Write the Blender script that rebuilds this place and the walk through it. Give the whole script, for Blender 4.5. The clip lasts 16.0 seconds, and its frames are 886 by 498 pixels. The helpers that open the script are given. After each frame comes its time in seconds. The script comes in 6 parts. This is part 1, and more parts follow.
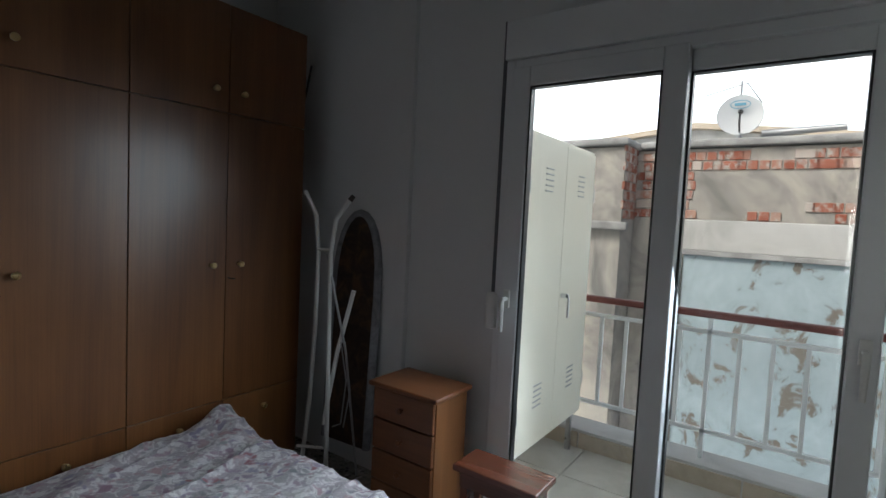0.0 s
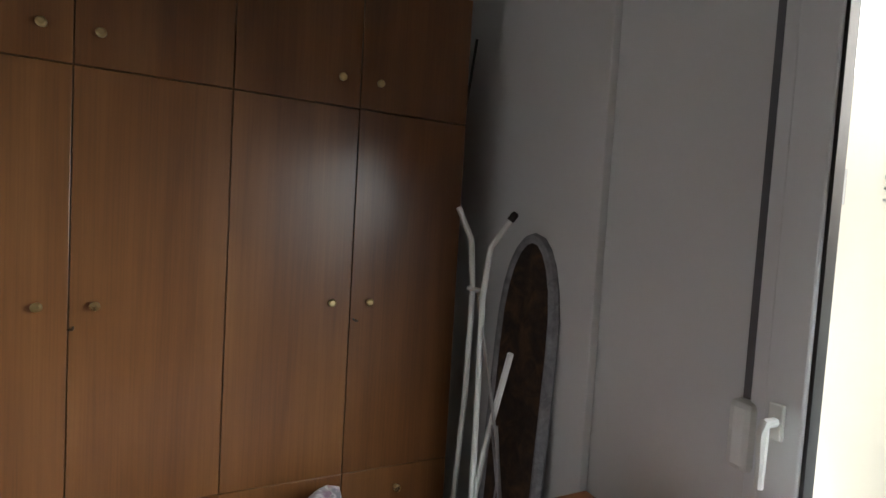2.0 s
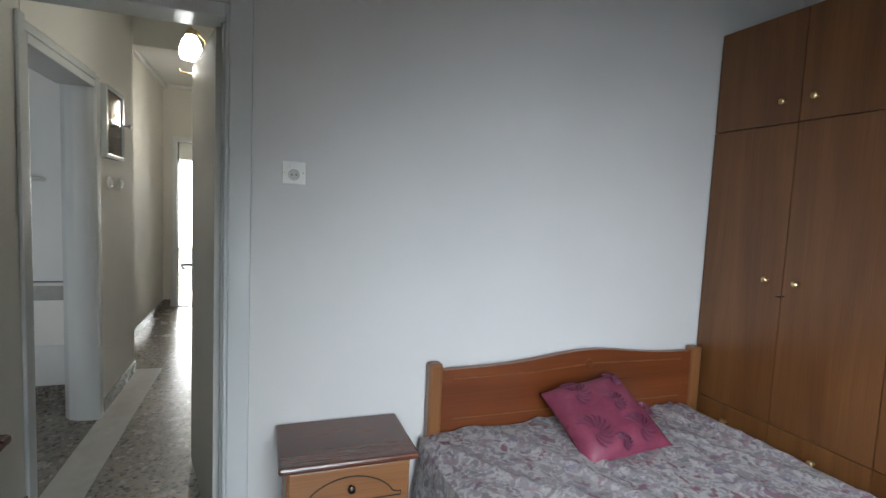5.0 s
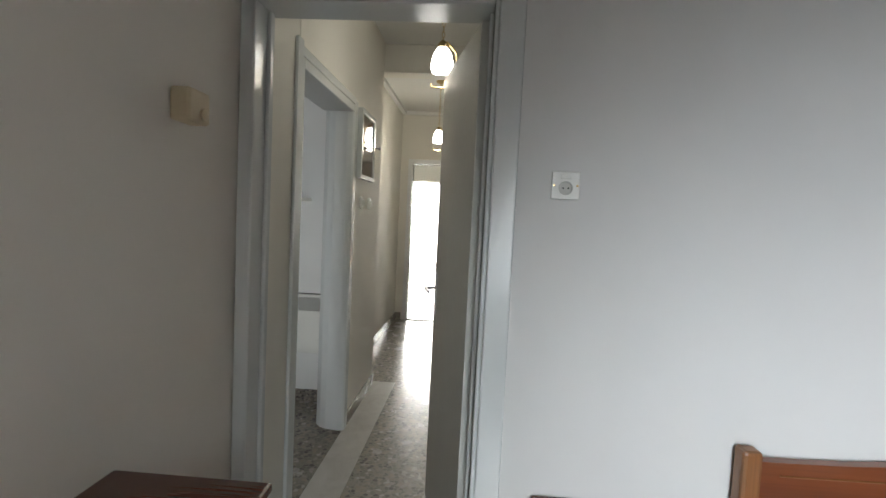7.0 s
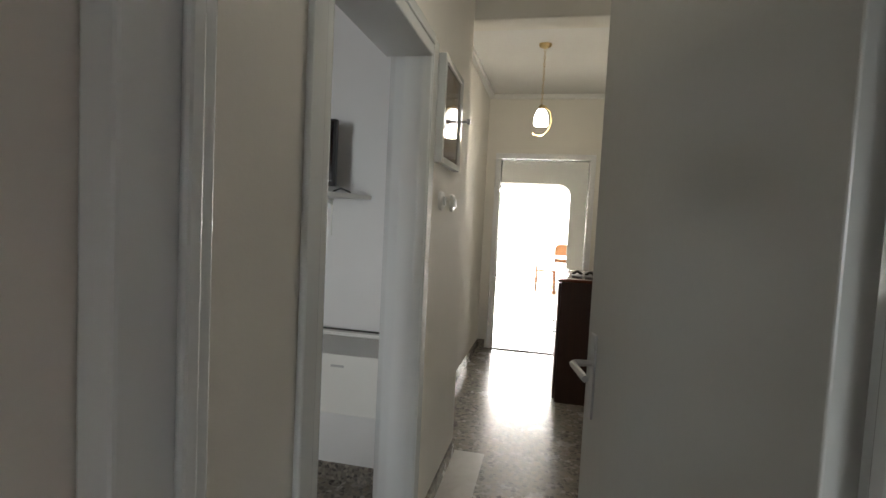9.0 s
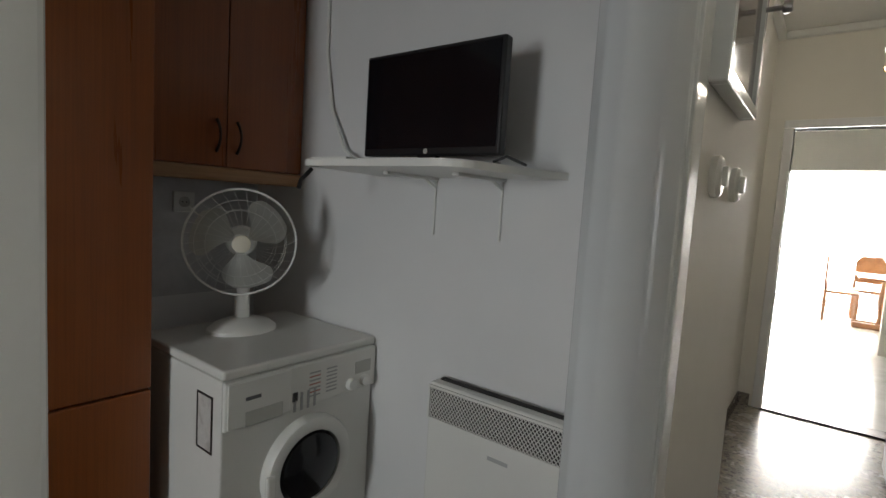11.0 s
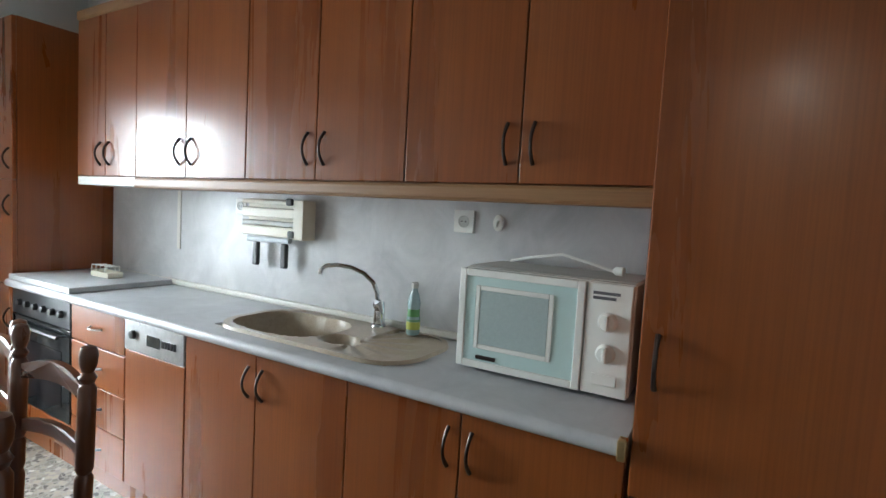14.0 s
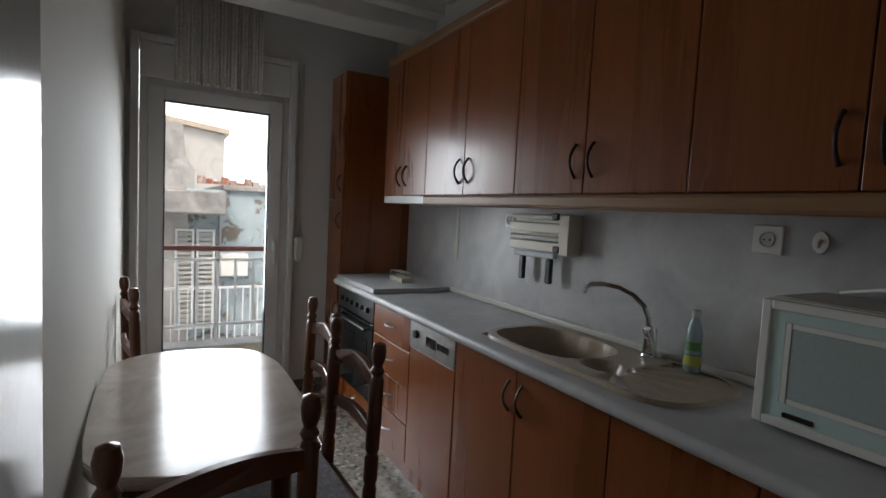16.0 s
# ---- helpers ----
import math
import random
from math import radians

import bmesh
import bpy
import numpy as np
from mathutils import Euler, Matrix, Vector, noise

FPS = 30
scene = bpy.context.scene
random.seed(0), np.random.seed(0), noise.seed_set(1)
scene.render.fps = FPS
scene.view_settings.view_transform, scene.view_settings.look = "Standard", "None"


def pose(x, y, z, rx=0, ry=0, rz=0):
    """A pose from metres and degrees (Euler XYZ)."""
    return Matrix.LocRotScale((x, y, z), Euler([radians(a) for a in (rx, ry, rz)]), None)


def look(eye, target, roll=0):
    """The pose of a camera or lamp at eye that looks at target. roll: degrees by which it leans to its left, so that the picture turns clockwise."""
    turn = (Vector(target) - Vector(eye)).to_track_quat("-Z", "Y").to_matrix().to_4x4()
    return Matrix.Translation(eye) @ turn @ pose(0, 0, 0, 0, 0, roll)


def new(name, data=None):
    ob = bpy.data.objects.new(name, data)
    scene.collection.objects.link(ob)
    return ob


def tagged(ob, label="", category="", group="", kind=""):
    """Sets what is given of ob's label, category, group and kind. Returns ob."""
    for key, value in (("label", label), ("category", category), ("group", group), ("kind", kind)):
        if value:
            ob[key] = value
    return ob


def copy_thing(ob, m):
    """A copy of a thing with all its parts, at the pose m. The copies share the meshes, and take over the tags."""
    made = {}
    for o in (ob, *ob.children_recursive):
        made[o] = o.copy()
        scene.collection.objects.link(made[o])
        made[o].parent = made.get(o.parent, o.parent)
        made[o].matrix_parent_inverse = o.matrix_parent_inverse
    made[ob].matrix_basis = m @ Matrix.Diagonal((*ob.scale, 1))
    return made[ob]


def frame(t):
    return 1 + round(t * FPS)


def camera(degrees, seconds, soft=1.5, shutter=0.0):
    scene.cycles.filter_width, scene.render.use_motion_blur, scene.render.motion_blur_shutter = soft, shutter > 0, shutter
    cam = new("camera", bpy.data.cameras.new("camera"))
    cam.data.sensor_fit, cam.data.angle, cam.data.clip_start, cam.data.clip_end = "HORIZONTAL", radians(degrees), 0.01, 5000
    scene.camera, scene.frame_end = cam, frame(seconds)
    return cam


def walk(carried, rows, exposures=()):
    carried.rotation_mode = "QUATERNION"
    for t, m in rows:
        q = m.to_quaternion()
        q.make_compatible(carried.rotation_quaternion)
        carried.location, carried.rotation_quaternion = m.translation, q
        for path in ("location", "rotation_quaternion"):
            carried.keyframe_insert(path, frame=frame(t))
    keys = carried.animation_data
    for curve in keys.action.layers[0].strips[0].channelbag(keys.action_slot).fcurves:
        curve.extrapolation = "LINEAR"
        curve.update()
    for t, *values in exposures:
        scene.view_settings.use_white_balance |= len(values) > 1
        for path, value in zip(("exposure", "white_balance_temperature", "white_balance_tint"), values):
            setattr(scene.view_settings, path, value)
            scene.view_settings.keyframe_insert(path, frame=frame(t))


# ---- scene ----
cam = camera(83.0, 16.0)
PATH = [
    (0, (0.816, 0.766, 1.415), (2.44, 1.926, 1.29), 2.8),
    (0.5, (1.055, 0.846, 1.431), (2.678, 2.01, 1.318), 2.8),
    (1, (1.273, 0.945, 1.451), (2.793, 2.24, 1.351), 3.2),
    (1.5, (1.479, 1.107, 1.442), (2.764, 2.637, 1.346), 3.2),
    (2, (1.654, 1.173, 1.453), (2.518, 2.974, 1.352), 3.4),
    (2.5, (1.806, 1.207, 1.416), (2.063, 3.188, 1.315), 3.2),
    (3, (1.873, 1.176, 1.416), (1.545, 3.145, 1.308), 2.9),
    (3.5, (1.909, 1.049, 1.398), (1.105, 2.876, 1.275), 3.0),
    (4, (1.945, 0.868, 1.386), (0.75, 2.465, 1.233), 3.2),
    (4.5, (1.979, 0.768, 1.39), (0.358, 1.927, 1.219), 2.6),
    (5, (2.048, 0.781, 1.408), (0.173, 1.456, 1.242), 2.6),
    (5.2, (2.076, 0.791, 1.405), (0.157, 1.328, 1.235), 2.8),
    (7.3, (1.46, 0.598, 1.4), (-0.526, 0.404, 1.274), 2.8),
    (7.5, (1.356, 0.596, 1.408), (-0.626, 0.354, 1.281), 2.8),
    (8, (1.029, 0.539, 1.383), (-0.942, 0.227, 1.256), 2.7),
    (8.2, (0.901, 0.498, 1.399), (-1.067, 0.162, 1.272), 2.7),
    (10.3, (-0.267, 0.129, 1.339), (-2.089, -0.686, 1.212), 3.3),
    (10.5, (-0.393, 0.113, 1.342), (-2.156, -0.82, 1.201), 3.3),
    (11, (-0.599, 0.03, 1.373), (-2.182, -1.18, 1.197), 3.6),
    (11.5, (-0.745, -0.08, 1.379), (-2.086, -1.553, 1.201), 3.7),
    (12, (-0.831, -0.141, 1.357), (-1.811, -1.875, 1.172), 3.1),
    (12.5, (-0.911, -0.201, 1.368), (-1.423, -2.124, 1.171), 3.3),
    (13, (-0.936, -0.262, 1.366), (-0.926, -2.253, 1.174), 3.0),
    (13.5, (-0.877, -0.358, 1.348), (-0.368, -2.286, 1.188), 3.1),
    (14, (-0.822, -0.44, 1.351), (0.177, -2.167, 1.212), 3.2),
    (14.5, (-0.795, -0.523, 1.353), (0.588, -1.961, 1.202), 3.0),
    (15, (-0.778, -0.532, 1.335), (0.838, -1.7, 1.182), 3.2),
    (15.5, (-0.772, -0.523, 1.341), (0.946, -1.535, 1.185), 3.1),
    (16, (-0.763, -0.507, 1.358), (0.964, -1.505, 1.213), 3.0),
]
EXPOSURES = [(0, 0.08, 5950, 4), (0.5, -0.05, 5950, 5), (0.9, -0.22, 6050, 4), (1.15, -0.2, 6300, 8), (1.5, 0.3, 6700, 10), (2.0, 1.25, 6700, 8), (2.4, 2.8, 6800, 4), (2.7, 2.85, 6700, 5), (3.2, 2.2, 6450, 6), (3.6, 1.8, 6250, 6), (4.2, 1.15, 6200, 6), (5.2, 1.2, 6150, 7), (7.3, 1.4, 6500, 8), (8.2, 1.52, 6550, 10), (10.3, 1.0, 6600, 10), (11.0, 1.05, 6500, 10), (11.6, 1.95, 6350, 10), (12.0, 2.25, 6400, 10), (12.5, 2.6, 6400, 10), (13.0, 3.0, 6400, 9), (13.4, 2.85, 6200, 6), (14.0, 2.15, 5950, 4), (14.5, 1.2, 5700, 3), (15.0, 0.45, 5950, 5), (15.5, 0.25, 6250, 9), (16.0, 0.2, 6300, 10)]
walk(cam, [(t, look(eye, target, roll)) for t, eye, target, roll in PATH], EXPOSURES)

# ---- light ----
world = bpy.data.worlds.new("sky")
scene.world = world
world.use_nodes = True
wn = world.node_tree
sky = wn.nodes.new("ShaderNodeTexSky")
sky.sky_type, sky.sun_disc = "NISHITA", False
sky.sun_elevation, sky.sun_rotation = radians(48), radians(-60)
sky.air_density, sky.dust_density, sky.ozone_density = 0.8, 9.0, 0.5
wn.nodes["Background"].inputs["Strength"].default_value = 0.15
wn.links.new(sky.outputs[0], wn.nodes["Background"].inputs["Color"])


def lamp(name, kind, m, power, colour, size=None, size_y=None, spread=180):
    data = bpy.data.lights.new(name, kind)
    data.energy, data.color = power, colour
    if kind == "SUN":
        data.angle = radians(size)
    elif kind == "AREA":
        data.shape, data.size, data.size_y, data.spread = "RECTANGLE", size, size_y, radians(spread)
    elif size:
        data.shadow_soft_size = size
    ob = new(name, data)
    ob.matrix_world = m
    return ob


lamp("sun", "SUN", look((-6, 4, 9), (0, 0, 0)), 0.9, (1, 0.97, 0.93), 14)
lamp("bedroom_daylight", "AREA", look((2.80, 1.13, 1.25), (1.1, 2.12, -0.05)), 17.5, (0.86, 0.93, 1.0), 0.75, 1.5, 112)
lamp("kitchen_daylight", "AREA", look((2.95, -0.86, 1.22), (0, -0.95, -0.15)), 14, (0.92, 0.97, 1.0), 0.6, 1.5, 118)
lamp("living_room_daylight", "AREA", look((-11.9, 0.3, 1.5), (-5, 0.3, 1.0)), 220, (1.0, 0.97, 0.92), 3.0, 2.0)

# ---- materials ----
def nodes_of(name):
    m = bpy.data.materials.new(name)
    m.use_nodes = True
    nt = m.node_tree
    return m, nt, nt.nodes["Principled BSDF"]


def add(nt, kind, **inputs):
    n = nt.nodes.new(kind)
    for k, v in inputs.items():
        n.inputs[k.replace("_", " ")].default_value = v
    return n


def coords(nt, scale, shift=True):
    tc, mp = nt.nodes.new("ShaderNodeTexCoord"), nt.nodes.new("ShaderNodeMapping")
    mp.inputs["Scale"].default_value = scale
    nt.links.new(tc.outputs["Object"], mp.inputs["Vector"])
    if shift:
        oi = nt.nodes.new("ShaderNodeObjectInfo")
        mul = nt.nodes.new("ShaderNodeMath")
        mul.operation = "MULTIPLY"
        mul.inputs[1].default_value = 37.0
        nt.links.new(oi.outputs["Random"], mul.inputs[0])
        nt.links.new(mul.outputs[0], mp.inputs["Location"])
    return mp.outputs["Vector"]


def ramp(nt, fac, stops):
    r = nt.nodes.new("ShaderNodeValToRGB")
    el = r.color_ramp.elements
    while len(el) < len(stops):
        el.new(0.5)
    for e, (p, c) in zip(el, stops):
        e.position, e.color = p, (*c, 1)
    nt.links.new(fac, r.inputs["Fac"])
    return r.outputs["Color"]


def noise_tex(nt, vec, scale, detail=4.0, rough=0.55, distort=0.0):
    n = add(nt, "ShaderNodeTexNoise", Scale=scale, Detail=detail, Roughness=rough, Distortion=distort)
    nt.links.new(vec, n.inputs["Vector"])
    return n.outputs["Fac"]


def bump(nt, bsdf, height, strength, distance=0.005):
    b = add(nt, "ShaderNodeBump", Strength=strength, Distance=distance)
    nt.links.new(height, b.inputs["Height"])
    nt.links.new(b.outputs["Normal"], bsdf.inputs["Normal"])


def mixc(nt, fac, a, b, blend="MIX"):
    m = nt.nodes.new("ShaderNodeMix")
    m.data_type, m.blend_type = "RGBA", blend
    for sock, v in ((m.inputs[0], fac), (m.inputs[6], a), (m.inputs[7], b)):
        if isinstance(v, (int, float)):
            sock.default_value = v
        elif isinstance(v, tuple):
            sock.default_value = (*v, 1)
        else:
            nt.links.new(v, sock)
    return m.outputs[2]


def paint(name, colour, rough=0.6, var=0.06, bumpy=0.15, scale=90.0, spec=0.5):
    m, nt, b = nodes_of(name)
    v = coords(nt, (1, 1, 1), False)
    big = noise_tex(nt, v, 1.7, 5)
    lo = tuple(c * (1 - var) for c in colour)
    hi = tuple(min(1, c * (1 + var)) for c in colour)
    col = ramp(nt, big, [(0.3, lo), (0.7, hi)])
    nt.links.new(col, b.inputs["Base Color"])
    fine = noise_tex(nt, v, scale, 3)
    rr = add(nt, "ShaderNodeMapRange", To_Min=rough * 0.85, To_Max=min(1, rough * 1.15))
    nt.links.new(noise_tex(nt, v, 6, 3), rr.inputs["Value"])
    nt.links.new(rr.outputs[0], b.inputs["Roughness"])
    b.inputs["Specular IOR Level"].default_value = spec
    if bumpy:
        bump(nt, b, fine, bumpy, 0.002)
    return m


def wood(name, dark, mid, light, axis="z", rough=0.35, ring=1.0, coat=0.0):
    """Veneer with its grain along one axis."""
    m, nt, b = nodes_of(name)
    s = {"x": (0.45, 6, 6), "y": (6, 0.45, 6), "z": (6, 6, 0.45)}[axis]
    v = coords(nt, s)
    g = noise_tex(nt, v, 1.2 * ring, 6, 0.6, 0.6)
    col = ramp(nt, g, [(0.26, dark), (0.5, mid), (0.76, light)])
    s2 = {"x": (2, 160, 160), "y": (160, 2, 160), "z": (160, 160, 2)}[axis]
    pores = noise_tex(nt, coords(nt, s2), 1.0, 3)
    col2 = mixc(nt, 0.22, col, ramp(nt, pores, [(0.35, (0.35, 0.3, 0.27)), (0.6, (1, 1, 1))]), "MULTIPLY")
    cloud = ramp(nt, noise_tex(nt, coords(nt, (1, 1, 1)), 2.2, 3), [(0.3, (0.86, 0.84, 0.82)), (0.7, (1.0, 1.0, 1.0))])
    nt.links.new(mixc(nt, 1.0, col2, cloud, "MULTIPLY"), b.inputs["Base Color"])
    rr = add(nt, "ShaderNodeMapRange", To_Min=rough * 0.8, To_Max=rough * 1.3)
    nt.links.new(g, rr.inputs["Value"])
    nt.links.new(rr.outputs[0], b.inputs["Roughness"])
    b.inputs["Coat Weight"].default_value = coat
    b.inputs["Coat Roughness"].default_value = 0.15
    bump(nt, b, pores, 0.06, 0.001)
    return m


def metal(name, colour, rough=0.25):
    m, nt, b = nodes_of(name)
    b.inputs["Metallic"].default_value = 1.0
    v = coords(nt, (1, 1, 1))
    nt.links.new(ramp(nt, noise_tex(nt, v, 40), [(0.3, tuple(c * 0.8 for c in colour)), (0.7, colour)]), b.inputs["Base Color"])
    rr = add(nt, "ShaderNodeMapRange", To_Min=rough * 0.7, To_Max=rough * 1.4)
    nt.links.new(noise_tex(nt, v, 25), rr.inputs["Value"])
    nt.links.new(rr.outputs[0], b.inputs["Roughness"])
    return m


def glass(name, tint=(1, 1, 1), rough=0.0):
    """Thin pane: mostly clear, with a glossy surface."""
    m, nt, b = nodes_of(name)
    nt.nodes.remove(b)
    out = nt.nodes["Material Output"]
    tr, gl, mx, fr = (nt.nodes.new("ShaderNode" + k) for k in ("BsdfTransparent", "BsdfGlossy", "MixShader", "Fresnel"))
    tr.inputs["Color"].default_value = (*tint, 1)
    gl.inputs["Roughness"].default_value = rough
    fr.inputs["IOR"].default_value = 1.3
    nt.links.new(fr.outputs[0], mx.inputs[0])
    nt.links.new(tr.outputs[0], mx.inputs[1])
    nt.links.new(gl.outputs[0], mx.inputs[2])
    nt.links.new(mx.outputs[0], out.inputs["Surface"])
    return m


def glow(name, colour, strength):
    m, nt, b = nodes_of(name)
    b.inputs["Base Color"].default_value = (*colour, 1)
    b.inputs["Emission Color"].default_value = (*colour, 1)
    b.inputs["Emission Strength"].default_value = strength
    return m


def terrazzo(name, base, chips, scale=55.0):
    m, nt, b = nodes_of(name)
    v = coords(nt, (1, 1, 1), False)
    vo = add(nt, "ShaderNodeTexVoronoi", Scale=scale, Randomness=1.0)
    nt.links.new(v, vo.inputs["Vector"])
    edge = nt.nodes.new("ShaderNodeTexVoronoi")
    edge.feature = "DISTANCE_TO_EDGE"
    edge.inputs["Scale"].default_value = scale
    nt.links.new(v, edge.inputs["Vector"])
    sep = nt.nodes.new("ShaderNodeSeparateColor")
    nt.links.new(vo.outputs["Color"], sep.inputs[0])
    chip = ramp(nt, sep.outputs[0], chips)
    mask = ramp(nt, edge.outputs["Distance"], [(0.03, (0, 0, 0)), (0.10, (1, 1, 1))])
    col = mixc(nt, mask, base, chip)
    stain = ramp(nt, noise_tex(nt, v, 1.3, 5), [(0.3, (0.82, 0.8, 0.77)), (0.65, (1, 1, 1))])
    nt.links.new(mixc(nt, 1.0, col, stain, "MULTIPLY"), b.inputs["Base Color"])
    rr = add(nt, "ShaderNodeMapRange", To_Min=0.16, To_Max=0.34)
    nt.links.new(noise_tex(nt, v, 5, 4), rr.inputs["Value"])
    nt.links.new(rr.outputs[0], b.inputs["Roughness"])
    return m


def mottled(name, a, c, d, scale=6.0, rough=0.35, bumpy=0.0, detail=8.0, stops=(0.3, 0.5, 0.7)):
    m, nt, b = nodes_of(name)
    v = coords(nt, (1, 1, 1), False)
    n = noise_tex(nt, v, scale, detail, 0.65, 0.8)
    nt.links.new(ramp(nt, n, [(stops[0], a), (stops[1], c), (stops[2], d)]), b.inputs["Base Color"])
    rr = add(nt, "ShaderNodeMapRange", To_Min=rough * 0.8, To_Max=min(1.0, rough * 1.25))
    nt.links.new(noise_tex(nt, v, scale * 3), rr.inputs["Value"])
    nt.links.new(rr.outputs[0], b.inputs["Roughness"])
    if bumpy:
        bump(nt, b, noise_tex(nt, v, scale * 6, 6), bumpy, 0.01)
    return m


def brick_mat(name):
    m, nt, b = nodes_of(name)
    oi = nt.nodes.new("ShaderNodeObjectInfo")
    v = coords(nt, (1, 1, 1))
    tone = ramp(nt, oi.outputs["Random"], [(0.0, (0.27, 0.085, 0.05)), (0.45, (0.34, 0.13, 0.085)), (0.7, (0.40, 0.24, 0.18)), (1.0, (0.46, 0.42, 0.38))])
    smear = ramp(nt, noise_tex(nt, v, 11, 6, 0.7), [(0.48, (0, 0, 0)), (0.62, (1, 1, 1))])
    nt.links.new(mixc(nt, smear, tone, (0.42, 0.40, 0.36)), b.inputs["Base Color"])
    b.inputs["Roughness"].default_value = 0.92
    bump(nt, b, noise_tex(nt, v, 60, 5), 0.4, 0.006)
    return m


def floral(name):
    """Faded printed cotton: pale ground with rose, mauve and grey-green blotches."""
    m, nt, b = nodes_of(name)
    v = coords(nt, (1, 1, 1), False)
    warp = add(nt, "ShaderNodeTexNoise", Scale=9.0, Detail=3.0)
    nt.links.new(v, warp.inputs["Vector"])
    vv = mixc(nt, 0.12, v, warp.outputs["Color"], "LINEAR_LIGHT")
    vo = add(nt, "ShaderNodeTexVoronoi", Scale=21.0)
    nt.links.new(vv, vo.inputs["Vector"])
    sep = nt.nodes.new("ShaderNodeSeparateColor")
    nt.links.new(vo.outputs["Color"], sep.inputs[0])
    hue = ramp(nt, sep.outputs[0], [(0.0, (0.40, 0.17, 0.19)), (0.3, (0.36, 0.34, 0.45)), (0.55, (0.60, 0.40, 0.42)), (0.75, (0.30, 0.31, 0.33)), (1.0, (0.80, 0.73, 0.71))])
    petal = ramp(nt, vo.outputs["Distance"], [(0.30, (1, 1, 1)), (0.52, (0, 0, 0))])
    leaves = ramp(nt, noise_tex(nt, v, 26, 4, 0.6, 1.0), [(0.46, (0, 0, 0)), (0.54, (1, 1, 1))])
    col = mixc(nt, leaves, (0.80, 0.77, 0.77), (0.52, 0.47, 0.50))
    col = mixc(nt, petal, col, hue)
    fine = ramp(nt, noise_tex(nt, v, 90, 4, 0.7), [(0.4, (0.72, 0.7, 0.72)), (0.6, (1, 1, 1))])
    nt.links.new(mixc(nt, 0.5, col, fine, "MULTIPLY"), b.inputs["Base Color"])
    b.inputs["Roughness"].default_value = 0.9
    b.inputs["Sheen Weight"].default_value = 0.2
    bump(nt, b, noise_tex(nt, v, 420, 2), 0.2, 0.001)
    return m


def lace(name):
    m, nt, b = nodes_of(name)
    b.inputs["Base Color"].default_value = (0.8, 0.79, 0.76, 1)
    b.inputs["Roughness"].default_value = 0.9
    out = nt.nodes["Material Output"]
    tr, tl, m1, m2 = (nt.nodes.new("ShaderNode" + k) for k in ("BsdfTransparent", "BsdfTranslucent", "MixShader", "MixShader"))
    tl.inputs["Color"].default_value = (0.8, 0.79, 0.76, 1)
    v = coords(nt, (1, 1, 1), False)
    holes = ramp(nt, noise_tex(nt, v, 60, 3), [(0.4, (0.28, 0.28, 0.28)), (0.6, (0.4, 0.4, 0.4))])
    m1.inputs[0].default_value = 0.5
    nt.links.new(b.outputs[0], m1.inputs[1])
    nt.links.new(tl.outputs[0], m1.inputs[2])
    nt.links.new(holes, m2.inputs[0])
    nt.links.new(m1.outputs[0], m2.inputs[1])
    nt.links.new(tr.outputs[0], m2.inputs[2])
    nt.links.new(m2.outputs[0], out.inputs["Surface"])
    return m


